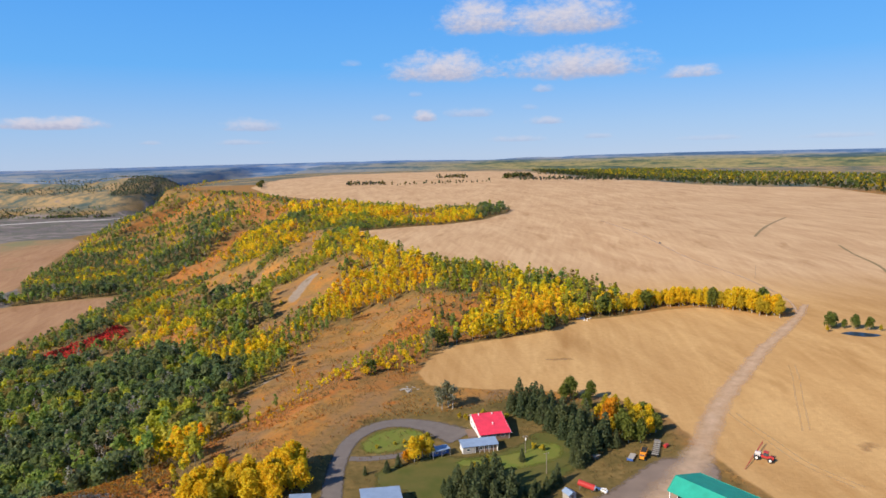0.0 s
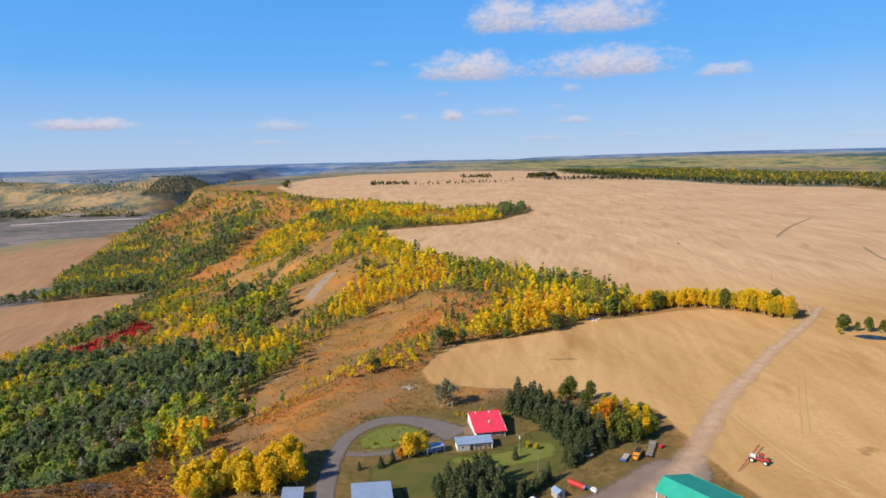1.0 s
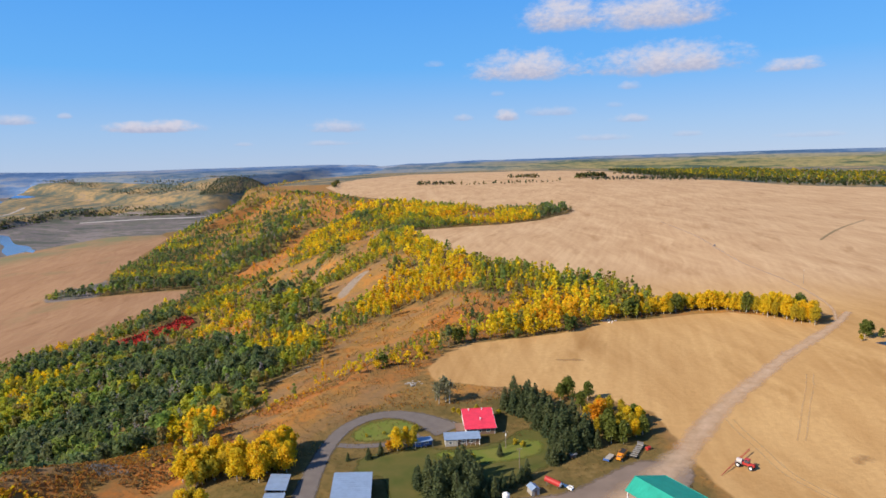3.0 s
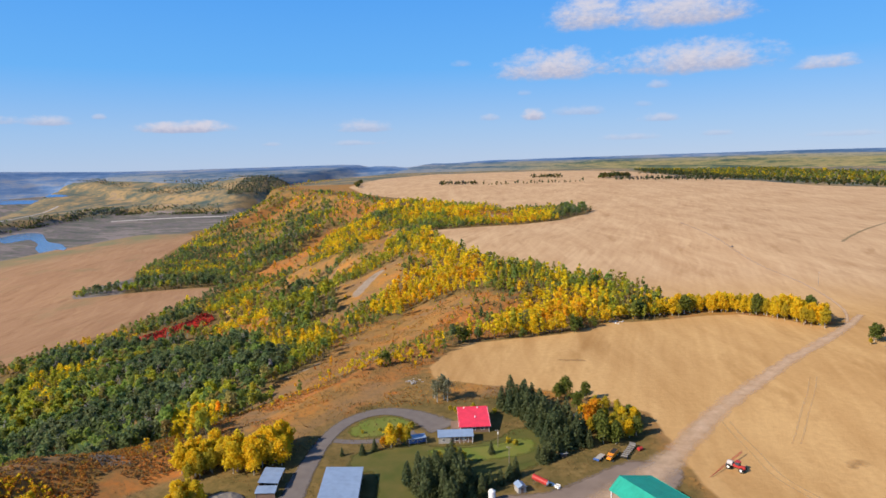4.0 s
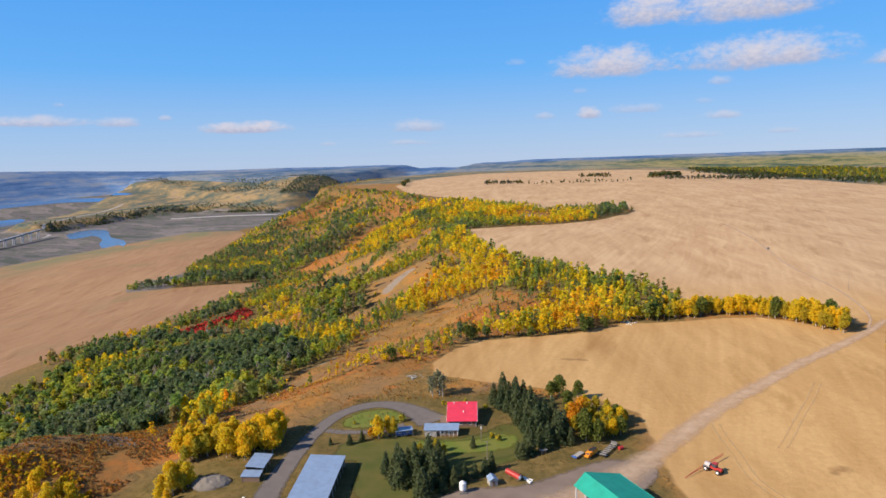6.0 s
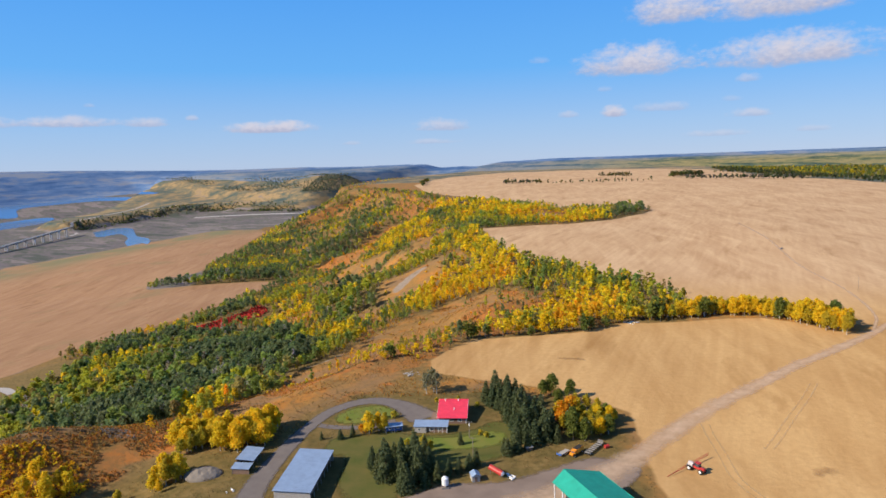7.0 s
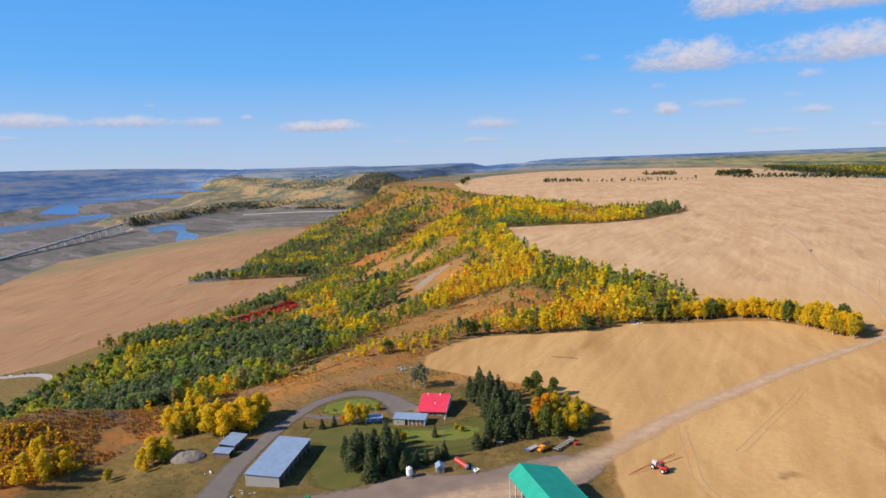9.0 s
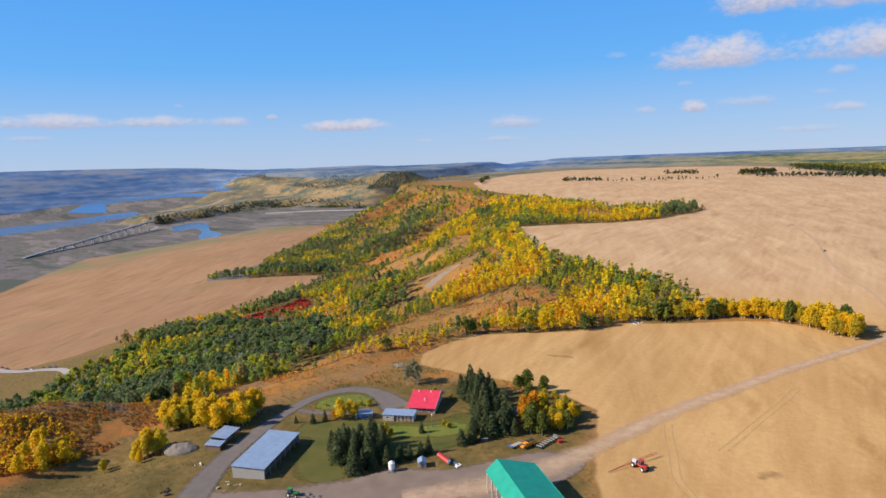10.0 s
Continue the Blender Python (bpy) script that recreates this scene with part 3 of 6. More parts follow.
GREY_LEAF = leaf_material("grey_green_leaves", ((0.20, 0.21, 0.12), (0.28, 0.26, 0.16), (0.18, 0.19, 0.08)))
BARK = speckled("aspen_bark", (0.36, 0.33, 0.27), (0.55, 0.52, 0.44), 3.0, 0.9)
DARK_BARK = speckled("spruce_bark", (0.08, 0.06, 0.045), (0.14, 0.11, 0.08), 3.0, 0.9)

# ---- mesh tools ----


def part(name, bm, material, parent=None, label=""):
    """Links a bmesh as one mesh object under a thing or a part."""
    me = bpy.data.meshes.new(name)
    bm.to_mesh(me)
    bm.free()
    me.materials.append(material)
    ob = new(name, me)
    if parent is not None:
        ob.parent = parent
    if label:
        tagged(ob, label)
    return ob


def thing(name, x, y, turn, label, category, group="", kind="", z=None):
    ob = new(name)
    ob.matrix_basis = pose(x, y, ground(x, y) if z is None else z, 0, 0, turn)
    return tagged(ob, label, category, group, kind)


def box(bm, x0, y0, z0, x1, y1, z1, bevel=0.0):
    m = Matrix.Translation(((x0 + x1) / 2, (y0 + y1) / 2, (z0 + z1) / 2)) @ Matrix.Diagonal((x1 - x0, y1 - y0, z1 - z0, 1))
    r = bmesh.ops.create_cube(bm, size=1, matrix=m)
    if bevel:
        edges = list({e for v in r["verts"] for e in v.link_edges})
        bmesh.ops.bevel(bm, geom=edges, offset=bevel, segments=2, affect="EDGES")
    return bm


def rod(bm, a, b, r0, r1=None, n=8, caps=True):
    """A tapered round bar from a to b."""
    a, b = Vector(a), Vector(b)
    r1 = r0 if r1 is None else r1
    m = Matrix.Translation((a + b) / 2) @ (b - a).to_track_quat("Z", "Y").to_matrix().to_4x4()
    bmesh.ops.create_cone(bm, cap_ends=caps, segments=n, radius1=r0, radius2=r1, depth=(b - a).length, matrix=m)
    return bm


def slab(bm, pts, thick, drop=(0, 0, -1)):
    """A plate over the corner points, thick along drop."""
    d = Vector(drop) * thick
    top = [bm.verts.new(p) for p in pts]
    bot = [bm.verts.new(Vector(p) + d) for p in pts]
    bm.faces.new(top)
    bm.faces.new(bot[::-1])
    n = len(pts)
    for i in range(n):
        bm.faces.new((top[i], bot[i], bot[(i + 1) % n], top[(i + 1) % n]))
    bmesh.ops.recalc_face_normals(bm, faces=bm.faces)
    return bm


def quad_mesh(name, verts, quads, material, colors=None):
    me = bpy.data.meshes.new(name)
    nv, nf = len(verts), len(quads)
    me.vertices.add(nv)
    me.vertices.foreach_set("co", np.ascontiguousarray(verts, np.float32).ravel())
    me.loops.add(nf * 4)
    me.loops.foreach_set("vertex_index", np.ascontiguousarray(quads, np.int32).ravel())
    me.polygons.add(nf)
    me.polygons.foreach_set("loop_start", np.arange(0, nf * 4, 4, dtype=np.int32))
    me.update(calc_edges=True)
    if colors is not None:
        a = me.color_attributes.new("leaf", "FLOAT_COLOR", "POINT")
        rgba = np.ones((nv, 4), np.float32)
        rgba[:, :3] = colors
        a.data.foreach_set("color", rgba.ravel())
    me.materials.append(material)
    return me


def smooth_line(pts, step):
    """Catmull-Rom points along a line of control points, about step apart."""
    p = [np.array(q, float) for q in pts]
    p = [2 * p[0] - p[1]] + p + [2 * p[-1] - p[-2]]
    out = []
    for i in range(1, len(p) - 2):
        n = max(2, int(np.linalg.norm(p[i + 1] - p[i]) / step))
        for k in range(n):
            t = k / n
            out.append(0.5 * (2 * p[i] + (p[i + 1] - p[i - 1]) * t + (2 * p[i - 1] - 5 * p[i] + 4 * p[i + 1] - p[i + 2]) * t * t + (3 * p[i] - p[i - 1] - 3 * p[i + 1] + p[i + 2]) * t ** 3))
    out.append(p[-2])
    return np.array(out)


def ribbon(name, pts, width, lift, material, step=4.0, z=None, across=6, ragged=0.0):
    """A band laid over the ground along a line; width may vary from point to point."""
    c = smooth_line([(*q[:2], q[2] if len(q) > 2 else width) for q in pts], step)
    d = np.gradient(c[:, :2], axis=0)
    d /= np.linalg.norm(d, axis=1)[:, None]
    side = np.stack([-d[:, 1], d[:, 0]], 1)
    rag = 1 + ragged * (fbm(c[:, 0] / 7, c[:, 1] / 7, 21) - 0.5)
    rows = [c[:, :2] + side * (c[:, 2] * rag * (k / across - 0.5))[:, None] for k in range(across + 1)]
    v = np.stack(rows, 1).reshape(-1, 2)
    h = land(v[:, 0], v[:, 1])[0] + lift if z is None else np.full(len(v), z)
    n = across + 1
    q = [(i * n + k, i * n + k + 1, (i + 1) * n + k + 1, (i + 1) * n + k) for i in range(len(c) - 1) for k in range(across)]
    me = quad_mesh(name, np.column_stack([v, h]), np.array(q)[:, ::-1], material)
    edge = np.tile(np.abs(np.arange(n) / across - 0.5) * 2, len(c)) ** 2
    me.attributes.new("edge", "FLOAT", "POINT").data.foreach_set("value", edge.astype(np.float32))
    return new(name, me)


def patch(name, poly, lift, material, step=3.0):
    """A piece of ground cover inside an outline, laid over the ground in small squares, the rim drawn to the outline."""
    c = smooth_line(list(poly) + [poly[0]], step)[:-1]
    bm = bmesh.new()
    vs = [bm.verts.new((p[0], p[1], 0)) for p in c]
    f = bm.faces.new(vs)
    bmesh.ops.triangulate(bm, faces=[f])
    for _ in range(5):
        long = [e for e in bm.edges if e.calc_length() > step * 2.2]
        if not long:
            break
        bmesh.ops.subdivide_edges(bm, edges=long, cuts=1)
        bmesh.ops.triangulate(bm, faces=bm.faces)
    xy = np.array([v.co[:2] for v in bm.verts])
    h = land(xy[:, 0], xy[:, 1])[0] + lift
    for v, z in zip(bm.verts, h):
        v.co.z = z
    bmesh.ops.recalc_face_normals(bm, faces=bm.faces)
    if sum(g.normal.z for g in bm.faces) < 0:
        bmesh.ops.reverse_faces(bm, faces=bm.faces)
    ob = part(name, bm, material)
    edge = np.clip(1 - inside([tuple(p) for p in c], xy[:, 0], xy[:, 1]) / 3.0, 0, 1)
    ob.data.attributes.new("edge", "FLOAT", "POINT").data.foreach_set("value", edge.astype(np.float32))
    return ob


# ---- the ground ----
def axis(*pieces):
    return np.unique(np.concatenate([np.arange(a, b, s) for a, b, s in pieces] + [[pieces[-1][1]]]))


gx = axis((-5400, -1300, 55), (-1300, -300, 9), (-300, 280, 4), (280, 1000, 12), (1000, 5400, 90))
gy = axis((-5400, -600, 200), (-600, 80, 35), (80, 520, 4), (520, 1400, 8), (1400, 2400, 14), (2400, 5400, 45))
GX, GY = np.meshgrid(gx, gy)
fx, fy = GX.ravel(), GY.ravel()
gz, gu = land(fx, fy)
cols = len(gx)
ij = (np.arange(len(gy) - 1)[:, None] * cols + np.arange(cols - 1)[None, :]).ravel()
land_mesh = quad_mesh("ground", np.column_stack([fx, fy, gz]), np.column_stack([ij, ij + 1, ij + cols + 1, ij + cols]), LAND)
land_mesh.polygons.foreach_set("use_smooth", np.ones(len(ij), bool))
dist = np.hypot(fx, fy)
field_in, vfield_in = inside(FIELD, fx, fy), np.maximum(inside(VFIELD, fx, fy), inside(VFIELD_EAST, fx, fy))
bare = bare_ness(fx, fy, gu)
on_slope = (gu > -0.06) & (field_in < 0) & (vfield_in < 0)
SCARS = [((-165, 742), (-173, 677), 7), ((-76, 1146), (-51, 1144), 14), ((-121, 420), (-133, 392), 3)]
scar_in = np.zeros(len(fx))
for a, b, r in SCARS:
    scar_in = np.maximum(scar_in, np.exp(-(line_dist([a, b], fx, fy)[0] / r) ** 2))
far_in = (inside(TERRACE, fx, fy) > 5) | (dist > 2500) & (field_in < 0) & (inside(FLOOR, fx, fy) < 40) | (dist > 2000) & (fx > 500) & (field_in < 0)
for name, values in (("field", np.clip(field_in, -30, 30)), ("vfield", np.clip(vfield_in, -40, 40)),
                     ("wood", np.clip(on_slope * (1 - bare * 1.2), 0, 1)), ("rust", np.isin(cover(fx, fy), (5, 6, 8)).astype(float)), ("scar", scar_in), ("field_haze", smooth(440, 620, fy + 0.25 * (fx - 200))), ("verge", np.exp(-(line_dist([(-1310, 1000), (-1330, 1250), (-1260, 1480), (-1180, 1740)], fx, fy)[0] / 120) ** 2)), ("far", far_in.astype(float)),
                     ("yard", np.clip(inside(YARD, fx, fy), -30, 30)), ("flat", np.clip(np.minimum(np.maximum(inside(GREY_FLAT, fx, fy), inside(FLOOR, fx, fy) - 60 * smooth(450, 800, fy) - 90 * (inside(SPIT, fx, fy) > -30)), -inside(TERRACE, fx, fy)), -30, 30))):
    land_mesh.attributes.new(name, "FLOAT", "POINT").data.foreach_set("value", np.ascontiguousarray(values, np.float32))
tagged(new("ground", land_mesh), "stubble plateau, grassy slopes and valley floor in autumn", "ground", kind="structure")

# ---- roads and ground cover ----
tagged(ribbon("road", [(250, 450, 6), (232, 424, 9), (205, 391, 10), (180, 362, 10.5), (160, 336, 11), (129, 295, 12), (108, 260, 13), (92, 232, 16), (78, 212, 20), (62, 196, 20), (44, 184, 14)], 6, 0.14, DIRT, ragged=0.5),
       "pale dirt road across the stubble field", "road", kind="structure")
tagged(ribbon("farm_track", [(232, 424, 3), (246, 470, 2.5), (249, 547, 2.5), (240, 640, 2.5), (240, 723, 3), (243, 850, 3), (235, 1025, 3)], 3, 0.12, DIRT, 8, ragged=0.6),
       "narrow dirt track through the far stubble", "track", kind="structure")
tagged(ribbon("driveway", [(-16, 136, 14), (-29, 160, 13), (-38, 184, 10.5), (-43, 212, 8.5), (-45, 238, 7.5), (-43, 256, 7.5), (-36, 268, 8), (-26, 273, 9), (-14, 271, 11), (-2, 263, 16), (4, 258, 17)], 6, 0.18, ASPHALT, 3),
       "grey tarmac driveway that loops to the house", "driveway", kind="structure")
tagged(ribbon("driveway_spur", [(-41, 240, 4.6), (-32, 240, 4.6), (-20, 243, 4.6), (-8, 252, 6)], 4, 0.16, ASPHALT, 3), "grey tarmac arm of the driveway loop", "driveway", kind="structure")
tagged(patch("farmyard", [(-30, 150), (-30, 161), (-6, 173), (18, 190), (30, 203), (50, 210), (64, 222), (82, 238), (100, 232), (94, 212), (86, 192), (96, 150), (60, 110), (0, 105)], 0.1, GRAVEL), "bare gravel farmyard", "yard", kind="structure")
tagged(patch("lawn", [(-28, 213), (-29, 230), (-18, 236), (-8, 243), (6, 241), (26, 250), (34, 262), (46, 260), (52, 244), (46, 228), (34, 216), (20, 200), (14, 184), (0, 182), (-9, 192), (-16, 212)], 0.06, LAWN), "mown green lawn with dry patches", "lawn", kind="structure")
tagged(patch("lawn_island", [(-39, 246), (-38, 257), (-32, 266), (-22, 269), (-12, 264), (-9, 257), (-20, 247), (-31, 243.5)], 0.08, BRIGHT_LAWN), "green lawn inside the driveway loop", "lawn", kind="structure")

tagged(patch("lawn_strip", [(0, 232), (2, 239), (14, 241), (27, 246), (36, 253), (45, 250), (42, 238), (30, 231), (14, 228)], 0.1, BRIGHT_LAWN), "bright green lawn beside the house", "lawn", kind="structure")
for off in (-1.6, 1.6):
    tagged(ribbon("wheel_track", [(148 + off, 258, 1.3), (153 + off, 269, 1.3), (162 + off, 290, 1.2), (172 + off, 312, 1.2), (180 + off, 332, 1.0)], 1.2, 0.11, RUTS, 4, ragged=0.6), "pale wheel rut pressed into the stubble", "track", kind="structure")
    tagged(ribbon("wheel_track", [(126 + off, 278, 1.2), (127 + off, 268, 1.2), (130 + off, 250, 1.2), (133 + off, 230, 1.2), (142 + off, 212, 1.2)], 1.2, 0.11, RUTS, 4, ragged=0.6), "pale wheel rut pressed into the stubble", "track", kind="structure")
tagged(patch("weed_patch", [(156, 238), (158, 245), (164, 248), (170, 244), (168, 237), (162, 235)], 0.11, WEEDS), "brown weedy patch in the stubble", "weeds", kind="structure")
tagged(patch("weed_patch", [(46, 352), (54, 358), (66, 359), (72, 354), (62, 350)], 0.11, WEEDS), "brown weedy patch in the stubble", "weeds", kind="structure")

# ---- trees ----
rng = np.random.default_rng(7)


def leaf_quads(centers, normals, size, gen):
    """Bent little leaf sprays at the centres."""
    n = len(centers)
    nrm = normals + gen.normal(0, 0.85, (n, 3))
    nrm *= np.where((nrm * normals).sum(1) < 0, -1, 1)[:, None] / np.linalg.norm(nrm, axis=1)[:, None]
    ref = gen.normal(0, 1, (n, 3))
    a = np.cross(nrm, ref)
    a /= np.linalg.norm(a, axis=1)[:, None]
    b = np.cross(nrm, a)
    s = size * gen.uniform(0.6, 1.3, (n, 1))
    v = np.stack([centers - a * s, centers - b * s * 0.7 + nrm * s * 0.25, centers + a * s, centers + b * s * 0.7 + nrm * s * 0.25], 1)
    return v.reshape(-1, 3), np.arange(4 * n).reshape(-1, 4)


def crown(n, high, start, radius, size, gen, lobes=7):
    """Points and outward directions on the surface of a lobed crown."""
    lz = gen.uniform(start + (high - start) * 0.18, high * 0.88, lobes)
    prof = np.sin(np.pi * np.clip((lz - start) / (high - start) * 0.85 + 0.12, 0, 1)) ** 0.7
    ang = gen.uniform(0, 2 * np.pi, lobes)
    rad = radius * 0.62 * prof * gen.uniform(0.3, 1.1, lobes)
    c = np.stack([np.cos(ang) * rad, np.sin(ang) * rad, lz], 1)
    r = radius * gen.uniform(0.30, 0.58, lobes) * (0.55 + 0.45 * prof)
    c[0], r[0] = (0, 0, high - radius * 0.4), radius * 0.4
    k = gen.integers(0, lobes, n)
    d = gen.normal(0, 1, (n, 3))
    d /= np.linalg.norm(d, axis=1)[:, None]
    d[:, 2] = np.where(gen.random(n) < 0.65, np.abs(d[:, 2]), d[:, 2])
    p = c[k] + d * (r[k] * gen.uniform(0.5, 1.12, n))[:, None] * np.array([1, 1, 1.15])
    return leaf_quads(p, d, size, gen)


def stem_quads(high, r, lean, gen, sides=4):
    """A bent tapered trunk."""
    zs = np.array([-0.4, high * 0.35, high * 0.7, high])
    off = np.cumsum(gen.normal(0, lean, (4, 2)), 0) * (zs / high)[:, None]
    v, q = [], []
    for i, z in enumerate(zs):
        for k in range(sides):
            t = 2 * np.pi * k / sides
            w = r * (1 - 0.8 * max(z, 0) / high)
            v.append((off[i, 0] + w * np.cos(t), off[i, 1] + w * np.sin(t), z))
    for i in range(3):
        for k in range(sides):
            q.append((i * sides + k, i * sides + (k + 1) % sides, (i + 1) * sides + (k + 1) % sides, (i + 1) * sides + k))
    return np.array(v), np.array(q)


def spruce_quads(high, radius, n, gen):
    """Needle sprays through a ragged cone, thick at the rim, in uneven whorls."""
    f = 1 - np.sqrt(gen.random(n))
    ang = gen.uniform(0, 2 * np.pi, n)
    whorl = 0.86 + 0.16 * np.sin(f * high * 4.2 + 1.3 * np.sin(ang * 2)) + 0.13 * np.sin(ang * 5 + f * 17 + gen.uniform(0, 6)) + 0.10 * np.sin(ang * 3 - f * 9)
    rr = (radius * (1 - f) ** 0.8 + 0.15) * whorl * np.sqrt(gen.uniform(0.35, 1.08, n))
    p = np.stack([np.cos(ang) * rr, np.sin(ang) * rr, high * (0.03 + 0.97 * f) - 0.18 * rr], 1)
    out = np.stack([np.cos(ang), np.sin(ang), np.full(n, 0.55)], 1)
    return leaf_quads(p, out, 0.42, gen)


def forest(name, places, makers, label, category="woods"):
    """Many trees as one mesh: places are rows of x, y, z, size, kind, r, g, b."""
    V, Q, C, base = [], [], [], 0
    for x, y, z, s, kind, r, g, b in places:
        pick = makers[int(kind)]
        v, q, stem = pick[rng.integers(0, len(pick))]
        t = rng.uniform(0, 6.283)
        turn = np.array([[math.cos(t), math.sin(t), 0], [-math.sin(t), math.cos(t), 0], [0, 0, 1]])
        V.append((v * (s, s, s * rng.uniform(0.88, 1.12))) @ turn + (x, y, z))
        Q.append(q + base)
        col = np.tile((r, g, b), (len(v), 1))
        col[:stem] = (0.34, 0.31, 0.25)
        C.append(col)
        base += len(v)
    me = quad_mesh(name, np.concatenate(V), np.concatenate(Q), LEAVES, np.concatenate(C))
    return tagged(new(name, me), label, category, kind="stuff")


def joined(*pieces, stem=0):
    v, q, base = [], [], 0
    for a, b in pieces:
        v.append(a)
        q.append(b + base)
        base += len(a)
    return np.concatenate(v), np.concatenate(q), stem


def broadleaf(n, size, gen, high=13.0, start=2.0, radius=2.9, sides=4, lobes=8):
    s = stem_quads(high * 0.86, 0.2, 0.25, gen, sides)
    return joined(s, crown(n, high, start, radius, size, gen, lobes), stem=len(s[0]))


def shrub(n, size, gen):
    v, q = crown(n, 2.6, 0.1, 1.7, size, gen, 5)
    return v, q, 0


NEAR = {0: [broadleaf(int(rng.integers(88, 104)), 0.92, rng, rng.uniform(11, 14.5), rng.uniform(1.2, 3.0), rng.uniform(2.7, 3.5)) for _ in range(10)], 1: [shrub(26, 0.6, rng) for _ in range(6)],
        3: [broadleaf(56, 0.75, rng, rng.uniform(10, 13), rng.uniform(4.0, 5.5), rng.uniform(1.9, 2.5), lobes=6) for _ in range(7)], 4: [broadleaf(34, 0.55, rng, rng.uniform(11, 13), 4.0, 2.4, lobes=7) for _ in range(5)],
        5: [broadleaf(int(rng.integers(125, 145)), 1.05, rng, rng.uniform(12, 15), rng.uniform(3.0, 5.0), rng.uniform(3.6, 4.6), lobes=11) for _ in range(8)]}
MID = {0: [broadleaf(54, 1.25, rng, rng.uniform(9.5, 12.5), 1.0, rng.uniform(3.5, 4.5), sides=3) for _ in range(8)], 1: [shrub(16, 0.9, rng) for _ in range(5)],
       3: [broadleaf(36, 0.95, rng, rng.uniform(10, 13), 4.0, 2.4, sides=3) for _ in range(5)], 4: [broadleaf(24, 0.8, rng, 12, 4.0, 2.6, sides=3) for _ in range(4)],
       5: [broadleaf(66, 1.3, rng, rng.uniform(12, 14), 3.0, rng.uniform(3.6, 4.4), sides=3, lobes=9) for _ in range(6)]}
FAR = {0: [joined(crown(28, 11.5, 1.0, 4.8, 2.0, rng, 6)) for _ in range(6)], 1: [shrub(12, 1.1, rng) for _ in range(4)], 3: [joined(crown(22, 12, 2.5, 3.2, 1.8, rng, 5)) for _ in range(4)], 4: [joined(crown(16, 12, 2.5, 3.2, 1.5, rng, 5)) for _ in range(4)]}
FAR[5] = FAR[0]

YELLOW, GOLD, LIME, GREEN, DEEP, OLIVE, RUST, RED, TWIG = (
    (0.92, 0.69, 0.03), (0.88, 0.50, 0.025), (0.50, 0.48, 0.05), (0.29, 0.365, 0.085), (0.19, 0.245, 0.10), (0.40, 0.33, 0.10), (0.58, 0.25, 0.05), (0.88, 0.10, 0.08), (0.42, 0.39, 0.32))
PALETTE = np.array([YELLOW, GOLD, LIME, GREEN, DEEP, OLIVE, RUST, RED, TWIG])


def scatter(x0, x1, y0, y1, step):
    xs, ys = np.meshgrid(np.arange(x0, x1, step), np.arange(y0, y1, step))
    xs = xs.ravel() + rng.uniform(-0.5, 0.5, xs.size) * step
    ys = ys.ravel() + rng.uniform(-0.5, 0.5, ys.size) * step
    return xs, ys


# for each kind of stand: share of trees, share of shrubs, size, and the mix of leaf colours
MIXES = {0: (0.66, 0.55, 0.8, (0.09, 0.02, 0.23, 0.34, 0.20, 0.12, 0, 0, 0)), 1: (0.62, 0.1, 1.0, (0.01, 0, 0.09, 0.36, 0.34, 0.05, 0, 0, 0.15)),
         2: (0.9, 0.3, 0.85, (0.24, 0.02, 0.44, 0.25, 0.01, 0.04, 0, 0, 0)), 3: (0.88, 0.3, 0.9, (0.57, 0.07, 0.22, 0.09, 0, 0.05, 0, 0, 0)),
         4: (0.9, 0.3, 0.85, (0.05, 0, 0.23, 0.54, 0.14, 0.04, 0, 0, 0)), 5: (0.95, 0.7, 0.62, (0.66, 0.16, 0.14, 0.02, 0, 0.02, 0, 0, 0)),
         6: (0.3, 0.6, 0.75, (0.2, 0.05, 0.3, 0.2, 0.08, 0.17, 0, 0, 0)), 7: (0.006, 0.06, 0.6, (0.3, 0.1, 0.3, 0.15, 0, 0.15, 0, 0, 0)), 8: (0.03, 0.5, 0.6, (0.25, 0.25, 0.2, 0.1, 0, 0.2, 0, 0, 0))}
CLEARING = [(-446, 648), (-400, 756), (-370, 738), (-388, 685), (-412, 632)]


